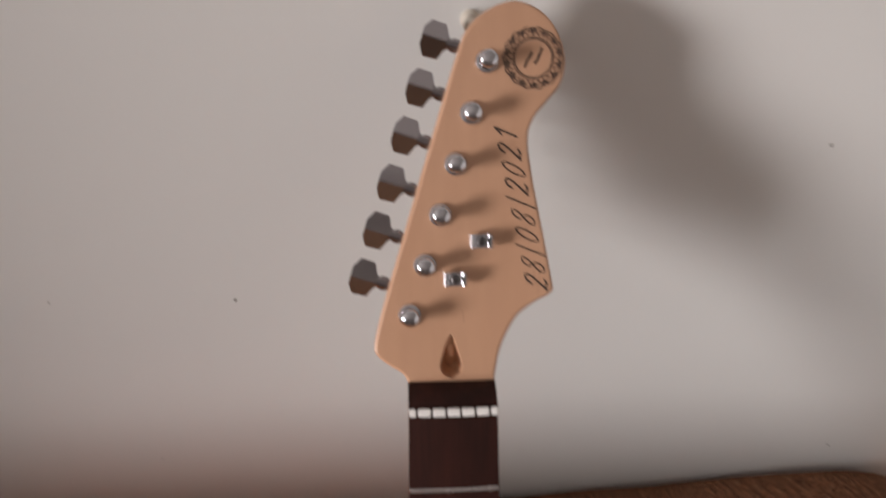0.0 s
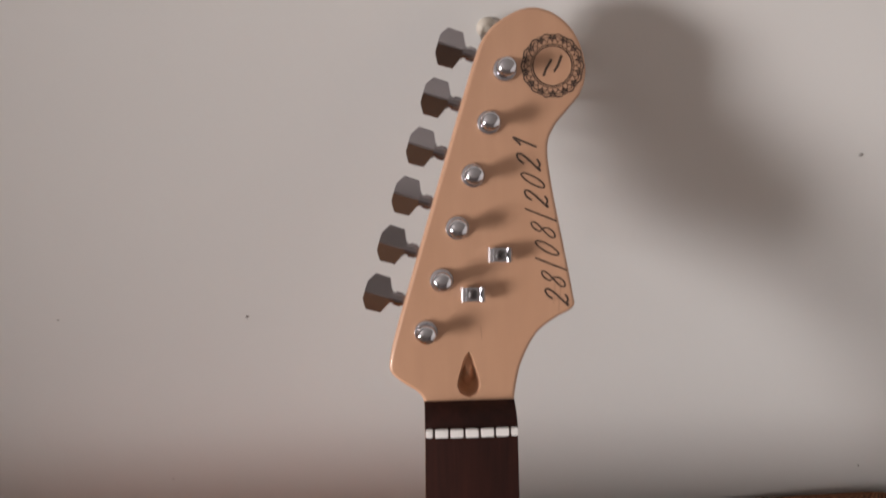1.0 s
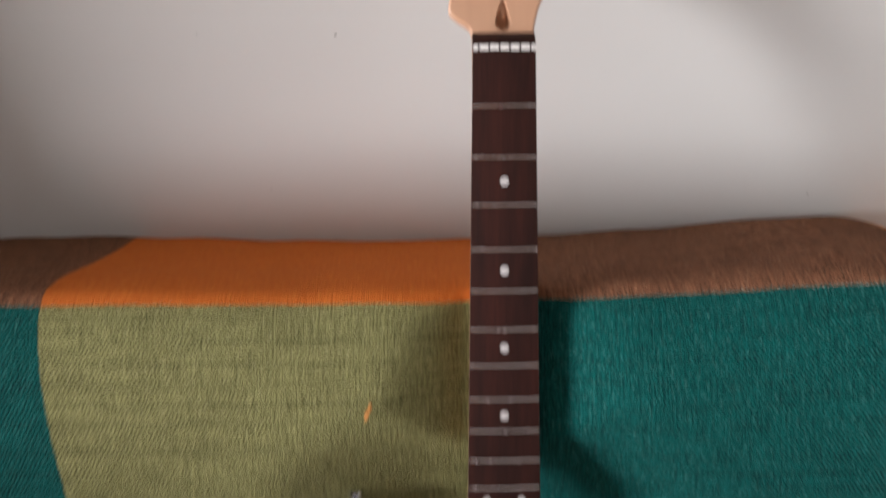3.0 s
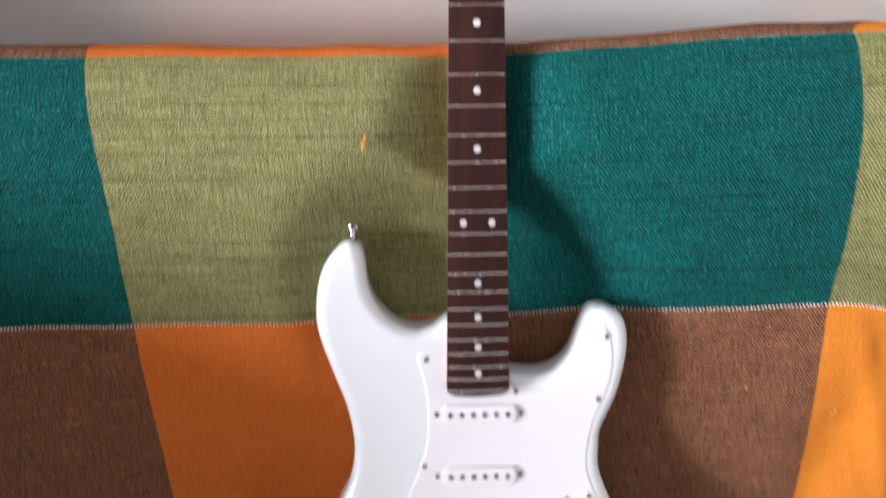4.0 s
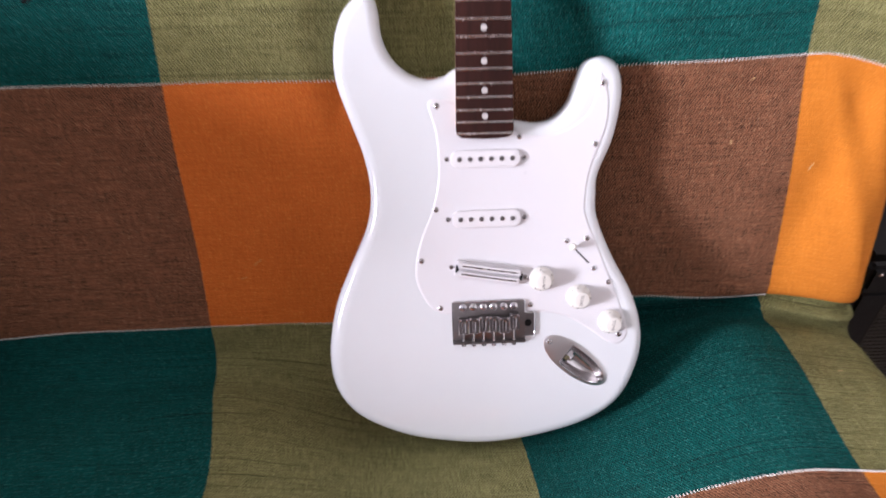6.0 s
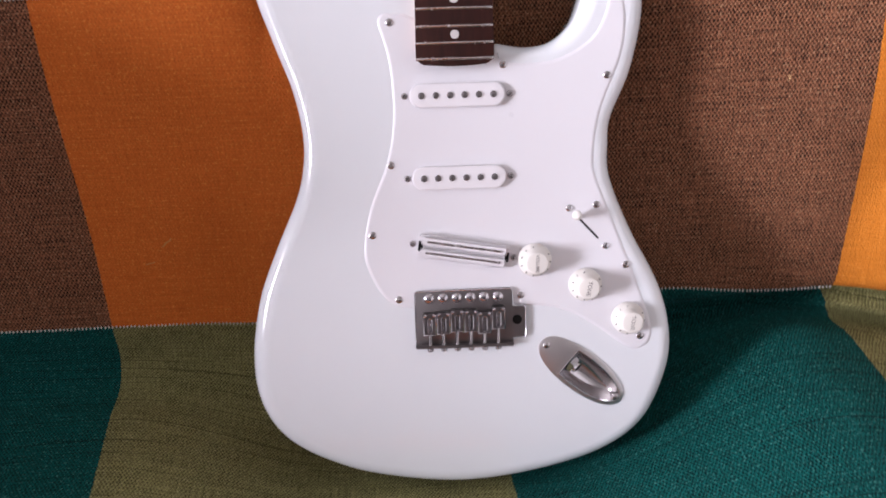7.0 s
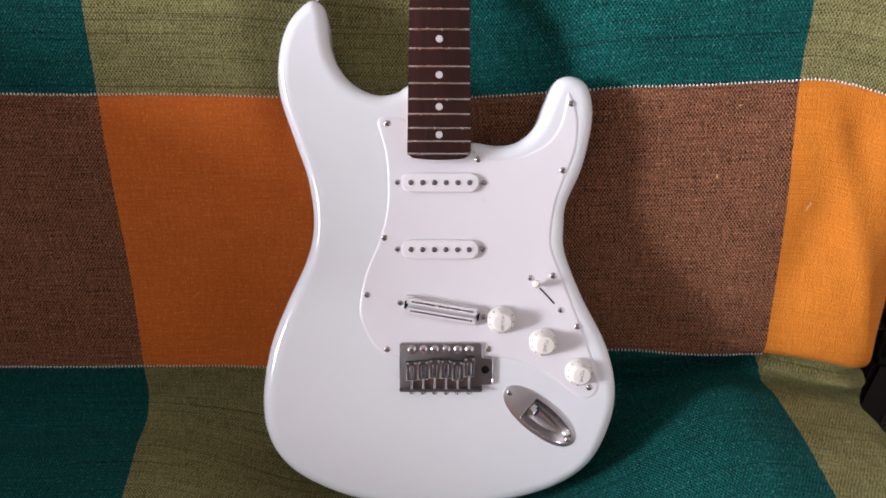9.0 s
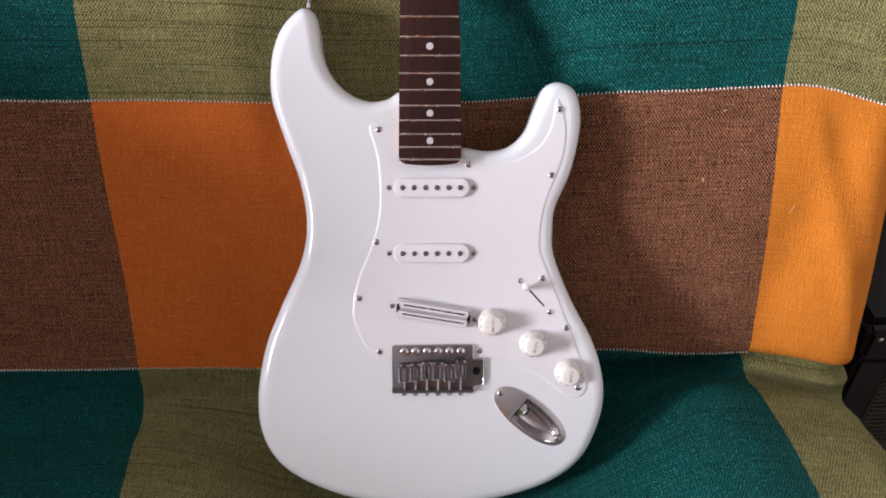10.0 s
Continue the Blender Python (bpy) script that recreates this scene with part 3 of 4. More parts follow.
BODY_LINE = mm([(-18, -406), (-28, -405), (-38, -411), (-52, -413.5), (-66, -410), (-80, -401), (-91, -387), (-97, -370), (-99, -350), (-103, -336), (-113, -331), (-124, -338), (-135.5, -353), (-143, -378), (-143.3, -412), (-131, -452), (-119, -488), (-114, -525), (-120, -560), (-139.5, -603), (-155, -642), (-163.2, -690), (-158.2, -730), (-136, -761), (-92, -784), (-45, -795), (5, -799), (60, -792), (110, -777), (143.5, -753), (161.5, -715), (165.3, -680), (155.3, -640), (132, -595), (116, -555), (114.5, -530), (116.5, -510), (130.5, -476), (138.5, -434), (134, -406), (120, -396), (105, -400), (96, -418), (87, -440), (72, -454), (53, -458), (32, -455), (18, -453)])
HEAD_LINE = mm([(-10, 2), (-19, 3), (-20.3, 8), (-21.2, 13), (-23.5, 17.2), (-31.5, 22.6), (-36.6, 28), (-36, 36), (-32, 51), (-25, 74), (-10, 123), (4, 168), (10, 182), (19.5, 190), (31.5, 194), (43.5, 190), (52, 180.5), (56, 167), (54, 156), (47.5, 147.5), (41, 139.5), (38, 130), (40, 112), (45, 86), (49.5, 62), (50, 57), (47, 54), (41, 51), (32, 44), (25, 31), (22, 19), (21.2, 13), (20.3, 8), (19, 3), (10, 2)])
GUARD_LINE = mm([(-28, -436), (-43, -433), (-51, -432.5), (-55, -438), (-52, -450), (-48, -466), (-46, -490), (-47, -515), (-53, -541), (-66, -573), (-72, -603), (-69, -622), (-58, -642), (-44, -650), (-20, -651.5), (40, -651.5), (65, -653), (85, -659), (108, -673), (124, -685.5), (136, -690), (146, -685), (148, -672), (140, -646), (121.5, -598), (105, -557), (102, -538), (106.5, -506), (121.5, -466), (124.5, -440), (121, -421), (116, -411), (112.5, -416), (109, -436), (100, -452), (84, -463), (63, -469), (30, -466)])
JACK_AXIS, JACK_AT = Vector((0.056, -0.046)).normalized(), Vector((0.0930, -0.7062))


def oval(length, width, n=48, sharp=0.9):
    """The boat shape of the jack plate, in x and z."""
    side = Vector((-JACK_AXIS.y, JACK_AXIS.x))
    out = []
    for k in range(n):
        a = 2 * math.pi * k / n
        w = abs(math.sin(a)) ** sharp * (1 if math.sin(a) > 0 else -1)
        out.append(JACK_AT + JACK_AXIS * (length / 2 * math.cos(a)) + side * (width / 2 * w))
    return out


def screw(bm, x, y, z, r=0.0024, h=0.0009):
    """A domed cross-head screw: head and the two dark slots' bottoms as recessed faces."""
    rings = []
    for rr, hh in ((r, -0.0003), (r, h * 0.35), (r * 0.8, h * 0.85), (r * 0.42, h)):
        rings.append([Vector((x + rr * math.cos(a), y - hh, z + rr * math.sin(a))) for a in (2 * math.pi * k / 16 for k in range(16))])
    cross = []
    for k in range(16):
        a = 2 * math.pi * k / 16
        rr = r * (0.40 if k % 4 in (0,) else 0.14)
        cross.append(Vector((x + rr * math.cos(a + 0.4), y - h * 0.2, z + rr * math.sin(a + 0.4))))
    ring_loft(bm, rings + [cross])


def guitar():
    ob = thing("electric_guitar", G, "glossy white double-cutaway electric guitar without strings, leaning on a sofa", "guitar")

    # body: rounded edges, a long forearm bevel, recess for the jack plate
    loop = spline(BODY_LINE, 6)

    def arm(q):
        return smooth_step(0.06, 0.0, math.hypot((q.x + 0.165) * 0.9, (q.y + 0.655) * 0.42)) * (1 if q.x < -0.03 else 0)

    def step(a, depth=0.011):
        s, c = math.sin(radians(a)), math.cos(radians(a))
        return (lambda q: FACE + (depth + 0.001 * arm(q)) * (1 - s), lambda q: (depth + 0.003 * arm(q)) * (1 - c))

    bm = bmesh.new()
    front = [step(a) for a in (90, 72, 54, 36, 18, 0)]
    back = [(BACK - 0.009 * (1 - math.sin(radians(a))), 0.009 * (1 - math.cos(radians(a)))) for a in (0, 18, 36, 54, 72, 90)]
    jack_hole = oval(0.074, 0.026)
    hole = plate(bm, loop, front + back, [jack_hole], inner=0.0006)[0]
    floor_ring = [bm.verts.new((q.x, FACE + 0.018, q.y)) for q in jack_hole]
    for i in range(len(hole)):
        bm.faces.new((hole[i], hole[(i + 1) % len(hole)], floor_ring[(i + 1) % len(hole)], floor_ring[i]))
    bm.faces.new(floor_ring)
    part("body", bm, GLOSS, ob, "gloss white double-cutaway solid body", smooth=32)

    # pickguard
    bm = bmesh.new()
    plate(bm, spline(GUARD_LINE, 5), [(GUARD_Y, 0.0026), (FACE - 0.0002, 0.0006), (FACE + 0.0003, 0.0)], inner=0.0003)
    guard = part("pickguard", bm, GUARD, ob, "plain white plastic pickguard", smooth=30)
    for x, z in mm([(-46, -439), (-49, -541), (-65, -593), (-47, -643.5), (117.5, -421), (111, -480), (35, -470.5), (104, -575), (127, -622), (139, -679), (46, -643)]):
        bm = bmesh.new()
        screw(bm, x, GUARD_Y, z, 0.0028, 0.0010)
        part("screw", bm, NICKEL, guard, smooth=40)

    # neck: shaft with rounded back, headstock with the truss rod slot
    bm = bmesh.new()
    rings = []
    for z in np.linspace(0.012, -0.460, 26):
        w, deep = half_width(max(-z, 0.0)), 0.0205 + 0.002 * min(max(-z, 0) / 0.3, 1.0)
        low = 0.0062 if z < -0.01 else 0.0128
        rings.append([Vector((w, low, z))] + [Vector((w * math.cos(radians(a)), max(low, 0.0085) + (deep - max(low, 0.0085)) * math.sin(radians(a)) ** 0.8, z)) for a in range(0, 181, 15)] + [Vector((-w, low, z))])
    ring_loft(bm, rings)
    side_of = [0.0056 * min(1.0, k / 14 / 0.7) ** 0.6 * math.sqrt(max(0.0, 1 - max(0.0, (k / 14 - 0.7) / 0.3) ** 2)) for k in range(15)]
    slot = [Vector((side_of[k], 0.0362 - 0.0216 * k / 14)) for k in range(14)] + [Vector((-side_of[k], 0.0362 - 0.0216 * k / 14)) for k in range(14, 0, -1)]
    head_loop = spline(HEAD_LINE, 5)
    edge = [(HEAD_Y + 0.0016 * (1 - math.sin(radians(a))), 0.0016 * (1 - math.cos(radians(a)))) for a in (90, 60, 30, 0)]
    hole = plate(bm, head_loop, edge + [(0.0252, 0.0), (0.0265, 0.0013)], [slot], inner=0.0004)[0]
    rings = []
    for depth, grow in ((0.0012, 0.985), (0.0050, 0.90), (0.0085, 0.72), (0.0105, 0.35)):
        rings.append([bm.verts.new((v.co.x * grow, HEAD_Y + 0.0004 + depth * (0.35 + 0.65 * smooth_step(0.0365, 0.020, v.co.z)), 0.0195 + (v.co.z - 0.0195) * grow)) for v in hole])
    for a, b in zip([hole] + rings, rings):
        for i in range(len(hole)):
            bm.faces.new((a[i], a[(i + 1) % len(hole)], b[(i + 1) % len(hole)], b[i]))
    bm.faces.new(rings[-1])
    neck = part("neck", bm, MAPLE, ob, "satin pale maple neck with curved headstock", smooth=35)

    # fretboard with cambered top, sloping to the headstock past the nut
    bm = bmesh.new()
    rings = []
    xs = [k / 8 - 1 for k in range(17)]
    stations = [(0.0134, 0.0118), (0.0121, 0.0080), (0.0099, 0.0042), (0.0066, 0.0016), (0.0042, 0.0)] + [(-0.4618 * k / 30, 0.0) for k in range(31)] + [(-0.4640, 0.0), (-0.4660, 0.0), (-0.4675, 0.0), (-0.4687, 0.0), (-0.4694, 0.0002), (-0.4698, 0.0008)]
    for z, drop in stations:
        past = min(max(-z - 0.4625, 0.0), 0.0070)
        w = half_width(max(-z, 0.0)) - (0.0072 - math.sqrt(0.0072**2 - past**2))
        bow = [0.0014 * (1 - s * s) if z < -0.46 else 0.0 for s in xs]
        rings.append([Vector((s * w, board_y(s * w) + drop, z - b)) for s, b in zip(xs, bow)] + [Vector((w, 0.0120 if z > 0 else 0.0064, z)), Vector((-w, 0.0120 if z > 0 else 0.0064, z))])
    ring_loft(bm, rings)
    board = part("fretboard", bm, ROSEWOOD, ob, "dark rosewood fretboard with pale dot inlays", smooth=40)
    for n in range(1, 23):
        d = fret_at(n)
        w = half_width(d) - 0.0003
        bm = bmesh.new()
        rings = []
        for k in range(13):
            x = (k / 6 - 1) * w
            end = 0.35 if k in (0, 12) else 1.0
            rings.append([Vector((x, board_y(x) + 0.0004, -d - 0.00125)), Vector((x, board_y(x) - 0.0005 * end, -d - 0.0009)), Vector((x, board_y(x) - 0.0011 * end, -d)), Vector((x, board_y(x) - 0.0005 * end, -d + 0.0009)), Vector((x, board_y(x) + 0.0004, -d + 0.00125))])
        ring_loft(bm, rings)
        part("fret", bm, STEEL, board, smooth=50)
    for n in (3, 5, 7, 9, 12, 15, 17, 19, 21):
        z = -(fret_at(n - 1) + fret_at(n)) / 2
        for x in (-0.0122, 0.0122) if n == 12 else (0.0,):
            bm = bmesh.new()
            turned(bm, [(0.0031, 0.0), (0.0031, 0.0006), (0.0028, 0.00065)], pose(x, board_y(x) + 0.0005, z), 20)
            part("dot_inlay", bm, PEARL, board, smooth=40)
    # nut: seven blocks left between the six string slots, on one strip
    bm = bmesh.new()
    rings = []
    for k in range(9):
        x = (k / 4 - 1) * 0.0209
        rings.append([Vector((x, board_y(x) + q, z)) for z, q in ((0.0, 0.0014), (0.0, 0.0003), (0.0004, 0.0001), (0.0036, 0.0001), (0.0040, 0.0004), (0.0040, 0.0016))])
    ring_loft(bm, rings)
    part("nut", bm, BONE, board, "white slotted nut", smooth=40)
    cuts = [-0.0209] + [-0.0172 + 0.00688 * k for k in range(6)] + [0.0209]
    for a, b in zip(cuts, cuts[1:]):
        bm = bmesh.new()
        lo, hi = a + (0.00045 if a > -0.02 else 0.0), b - (0.00045 if b < 0.02 else 0.0)
        mid = board_y((lo + hi) / 2)
        block(bm, lo, hi, mid - 0.0024, mid - 0.0006, 0.0001, 0.0039, 0.0004)
        part("nut_segment", bm, BONE, neck, smooth=40)

    # tuning machines: housing behind, shaft, button, post and bushing
    posts = [Vector((0.0184 - 0.0076 * k, 0.1657 - 0.02392 * k)) for k in range(6)]
    across = Vector((-0.955, 0.298))
    for k, q in enumerate(posts):
        bm = bmesh.new()
        block(bm, -0.009, 0.009, 0.0268 - 0.033, 0.040 - 0.033, -0.006, 0.012, 0.003, Matrix.Translation((q.x, 0.033, q.y)) @ Matrix.Rotation(math.atan2(across.y, -across.x), 4, "Y"))
        tuner = part("tuning_machine", bm, CHROME, ob, "chrome tuning machine", smooth=40)
        bm = bmesh.new()
        turned(bm, [(0.0056, -0.0002), (0.0056, 0.0010), (0.0052, 0.0016), (0.0040, 0.0018), (0.0038, 0.0006)], pose(q.x, HEAD_Y, q.y), 24)
        part("bushing", bm, CHROME, tuner, smooth=35)
        bm = bmesh.new()
        turned(bm, [(0.0033, 0.0), (0.0033, 0.0035), (0.0028, 0.0046), (0.0027, 0.0056), (0.0037, 0.0068), (0.0043, 0.0080), (0.0044, 0.0092), (0.0040, 0.0102), (0.0031, 0.0109), (0.0016, 0.0112)], pose(q.x, HEAD_Y, q.y), 20)
        part("post", bm, CHROME, tuner, smooth=35)
        # shaft with a collar, from the housing to the button
        c = Vector((-0.0050 - 0.00745 * k, 0.1795 - 0.02345 * k))
        bm = bmesh.new()
        start, stop = c - across * 0.020, c - across * 0.004
        for p0, p1, r in ((start, stop, 0.0029), (stop - across * 0.0028, stop - across * 0.0012, 0.0038), (stop - across * 0.0080, stop - across * 0.0046, 0.0036)):
            tube(bm, [(p0.x, 0.033, p0.y), (p1.x, 0.033, p1.y)], r, 12)
        part("shaft", bm, BUTTON, tuner, smooth=40)
        # button: cut-cornered metal grip with a ridge along the shaft
        along = Vector((across.y, -across.x))
        bm = bmesh.new()
        outline = [(-0.0063, 0.0030), (-0.0059, 0.0042), (-0.0038, 0.0090), (0.0036, 0.0093), (0.0060, 0.0054), (0.0064, 0.0042)]
        rings = []
        for s, w in outline:
            ring = []
            for f, h in ((1.0, 0.0), (0.96, 0.0020), (0.05, 0.0047), (-0.05, 0.0047), (-0.96, 0.0020), (-1.0, 0.0), (-0.94, -0.0022), (0.0, -0.0050), (0.94, -0.0022)):
                p = c + across * s - along * (w * f)
                ring.append(Vector((p.x, 0.033 - (0.0060 - 0.0056 * w * abs(f) / 0.0095 if h > 0 else h), p.y)))
            rings.append(ring)
        ring_loft(bm, rings)
        bmesh.ops.bevel(bm, geom=list(bm.edges), offset=0.0007, segments=2, affect="EDGES", clamp_overlap=True)
        part("button", bm, BUTTON, tuner, smooth=20)

    # string trees
    for x, z in ((0.0148, 0.0815), (0.0022, 0.0636)):
        bm = bmesh.new()
        rings = []
        for s, h in ((-0.0056, 0.0), (-0.0056, 0.0030), (-0.0048, 0.0042), (-0.0036, 0.0044), (-0.0030, 0.0032), (0.0030, 0.0032), (0.0036, 0.0044), (0.0048, 0.0042), (0.0056, 0.0030), (0.0056, 0.0)):
            rings.append([Vector((x + s, HEAD_Y - 0.0022 - h, z - 0.0032)), Vector((x + s, HEAD_Y - 0.0022 - h, z + 0.0032)), Vector((x + s * 0.9, HEAD_Y - 0.0014 - h, z + 0.0032)), Vector((x + s * 0.9, HEAD_Y - 0.0014 - h, z - 0.0032))])
        ring_loft(bm, rings)
        block(bm, x - 0.0022, x + 0.0022, HEAD_Y - 0.0042, HEAD_Y, z - 0.002, z + 0.002)
        tree = part("string_tree", bm, CHROME, ob, "small chrome string tree", smooth=30)
        bm = bmesh.new()
        screw(bm, x, HEAD_Y - 0.0054, z, 0.0023, 0.0008)
        part("screw", bm, DARK_STEEL, tree, smooth=40)

    # burnt-in date and round emblem on the headstock
    flat = Matrix(((1, 0, 0, 0), (0, 0, -1, 0), (0, 1, 0, 0), (0, 0, 0, 1)))
    # each figure is a slanted pen stroke; the line of figures runs up along the headstock's edge
    strokes = {
        "2": [(0.10, 0.74), (0.20, 0.95), (0.42, 1.0), (0.54, 0.84), (0.46, 0.60), (0.26, 0.32), (0.06, 0.06), (0.20, 0.10), (0.40, 0.01), (0.60, 0.10)],
        "8": [(0.33, 0.53), (0.14, 0.70), (0.20, 0.94), (0.40, 1.0), (0.52, 0.86), (0.44, 0.66), (0.24, 0.46), (0.06, 0.22), (0.16, 0.02), (0.38, 0.03), (0.48, 0.22), (0.42, 0.42), (0.33, 0.53)],
        "0": [(0.36, 1.0), (0.18, 0.86), (0.07, 0.55), (0.08, 0.18), (0.22, 0.0), (0.42, 0.16), (0.52, 0.50), (0.50, 0.84), (0.36, 1.0), (0.24, 0.92)],
        "1": [(0.12, 0.72), (0.28, 0.90), (0.37, 1.0), (0.36, 0.62), (0.35, 0.30), (0.35, 0.0)],
        "|": [(0.14, -0.22), (0.15, 0.4), (0.16, 1.16)],
    }
    along = Vector((-0.0158, 0.0785)).normalized()
    up = Vector((-along.y, along.x))
    tall, lean_over = 0.0096, 0.66
    bm = bmesh.new()
    at = 0.0
    spots = []
    for sign in "28|08|2021":
        spots.append((sign, at))
        at += 0.0062 if sign == "|" else 0.0086
    line_start = Vector((0.0392, 0.0980)) - along * (at / 2 + 0.0022)
    for k, (sign, d) in enumerate(spots):
        pts = []
        for a, b in strokes[sign]:
            pts.append(line_start + along * (d + (a + lean_over * b) * tall) + up * (b * tall))
        wide = 0.00092 if sign in "12" else 0.00074
        ribbon(bm, spline(pts, 7, False), wide, HEAD_Y - 0.00012 - 0.000004 * k)
    part("date_lettering", bm, INK, neck, "dark burnt-in date in slanted figures")
    cx, cz, y = 0.0404, 0.1672, HEAD_Y - 0.00012
    bm = bmesh.new()
    circle = lambda r, n=72: [Vector((cx + r * math.cos(2 * math.pi * k / n), cz + r * math.sin(2 * math.pi * k / n))) for k in range(n)]
    ribbon(bm, circle(0.0090), 0.0006, y, True)
    ribbon(bm, circle(0.0099), 0.0004, y, True)
    petals = 14
    scallop = lambda r0, r1, ph, n=280: [Vector((cx, cz)) + Vector((math.cos(a), math.sin(a))) * (r0 + (r1 - r0) * abs(math.cos(a * petals / 2 + ph)) ** 0.6) for a in (2 * math.pi * k / n for k in range(n))]
    ribbon(bm, scallop(0.0119, 0.0144, 0.0), 0.0006, y - 0.00003, True)
    ribbon(bm, scallop(0.0105, 0.0131, 0.0), 0.00045, y - 0.00006, True)
    ribbon(bm, scallop(0.0103, 0.0128, math.pi / 2), 0.0004, y - 0.00009, True)
    for k in range(petals):
        a = 2 * math.pi * (k + 0.5) / petals
        d, t = Vector((math.cos(a), math.sin(a))), Vector((-math.sin(a), math.cos(a)))
        for s in (-1, 1):
            ribbon(bm, spline([Vector((cx, cz)) + d * 0.0112, Vector((cx, cz)) + d * 0.0125 + t * s * 0.0011, Vector((cx, cz)) + d * 0.0141 + t * s * 0.0007, Vector((cx, cz)) + d * 0.0136], 6, False), 0.0004, y - 0.00012)
    # two plain slanted bars inside
    for off, pts in (((-0.0024, -0.0008), ((-1.3, -2.8), (-0.5, -0.6), (0.6, 1.2), (1.5, 2.8))), ((0.0026, 0.0008), ((-1.5, -2.6), (-0.4, -1.0), (0.4, 0.8), (1.3, 3.0)))):
        ribbon(bm, spline([Vector((cx + off[0] + a / 750, cz + off[1] + b / 750)) for a, b in pts], 6, False), 0.0011, y)
    part("emblem", bm, INK, neck, "dark burnt-in round lace emblem")

    # shallow scratches in the headstock's face
    for x, z, ln, turn in ((0.0405, 0.0640, 0.012, 86), (0.0432, 0.0655, 0.010, 86), (0.0400, 0.0600, 0.006, 4), (0.0425, 0.0575, 0.007, 87), (0.0060, 0.0450, 0.006, 93)):
        bm = bmesh.new()
        d = Vector((math.cos(radians(turn)), math.sin(radians(turn)))) * ln / 2
        c = Vector((x, z))
        ribbon(bm, [c - d, c - d * 0.3 + Vector((0.0002, 0)), c + d * 0.4, c + d], 0.0002, HEAD_Y - 0.00006)
        part("scratch", bm, SCRATCH, neck, "faint thin scratch")

    # single-coil pickups
    for z in (-0.4912, -0.5512):
        bm = bmesh.new()
        loop2 = []
        for k in range(40):
            a = 2 * math.pi * (k + 0.5) / 40
            loop2.append(Vector((0.0012 + (0.0262 if math.cos(a) > 0 else -0.0262) + 0.0086 * math.cos(a), z + 0.0086 * math.sin(a))))
        plate(bm, loop2, [(0.0076, 0.0014), (0.0078, 0.0006), (0.0084, 0.0), (GUARD_Y + 0.0002, 0.0)])
        pick = part("single_coil_pickup", bm, COVER, ob, "white single-coil pickup with six steel poles", smooth=30)
        for k in range(6):
            bm = bmesh.new()
            turned(bm, [(0.0024, -0.001), (0.0024, 0.0006), (0.0021, 0.0008)], pose(0.0012 + (k - 2.5) * 0.01045, 0.0076, z), 18)
            part("pole_piece", bm, PLATE, pick, smooth=40)
        for x in (-0.0372, 0.0398):
            bm = bmesh.new()
            screw(bm, x, GUARD_Y, z, 0.0025, 0.0016)
            part("screw", bm, NICKEL, pick, smooth=40)

    # rail pickup at the bridge, slanted
    centre, slant = Vector((0.0030, -0.6068)), math.atan2(-0.0128, 0.0755)
    m = Matrix.Translation((centre.x, 0, centre.y)) @ Matrix.Rotation(-slant, 4, "Y")
    bm = bmesh.new()
    block(bm, -0.0345, 0.0345, 0.0066, GUARD_Y + 0.001, -0.0086, 0.0086, 0.0012, m)
    rail = part("rail_pickup", bm, COVER, ob, "white twin-rail bridge pickup with two steel blades", smooth=30)
    for s in (-1, 1):
        bm = bmesh.new()
        block(bm, -0.0325, 0.0325, 0.0040, 0.0068, s * 0.0044 - 0.0040, s * 0.0044 + 0.0040, 0.0016, m)
        part("coil_cover", bm, COVER, rail, smooth=30)
        bm = bmesh.new()
        block(bm, -0.0285, 0.0285, 0.0032, 0.0062, s * 0.0042 - 0.0008, s * 0.0042 + 0.0008, 0.0003, m)
        part("blade", bm, STEEL, rail, "steel blade", smooth=30)
        bm = bmesh.new()
        block(bm, s * 0.0325 - 0.0018, s * 0.0325 + 0.0018, 0.0058, 0.0104, -0.0042, 0.0042, 0.0008, m)
        part("end_gap", bm, BLACK, rail, smooth=30)
        bm = bmesh.new()
        q = m @ Vector((s * 0.0385, 0, 0))
        screw(bm, q.x, GUARD_Y, q.z, 0.0025, 0.0014)
        part("screw", bm, NICKEL, rail, smooth=40)

    # tremolo bridge
    bm = bmesh.new()
    line = [Vector(a) for a in mm([(-35.5, -638.5), (-33.5, -637), (38, -636.5), (40, -638.5), (40, -650), (48.5, -650.5), (50, -652), (50, -674), (48.5, -676), (40, -676.5), (40, -680), (-34, -681), (-35.5, -679)])]
    plate(bm, line, [(0.0092, 0.0008), (0.0096, 0.0), (FACE + 0.0002, 0.0)])
    block(bm, -0.0355, 0.040, 0.0046, 0.0110, -0.6815, -0.6790, 0.0006)
    block(bm, 0.0392, 0.0499, 0.0089, 0.0112, -0.6758, -0.6507, 0.0010)
    bridge = part("bridge", bm, PLATE, ob, "worn nickel tremolo bridge with six saddles", smooth=30)
    # chrome line round the dull plate, standing in for the highlight on its edge
    bm = bmesh.new()
    rim = [(p.x, 0.0094, p.y) for p in inset(line, 0.0005)]
    tube(bm, rim + rim[:1], 0.0006, 6)
    part("rim", bm, CHROME, bridge, "bright chrome line added as an edge highlight", smooth=60)
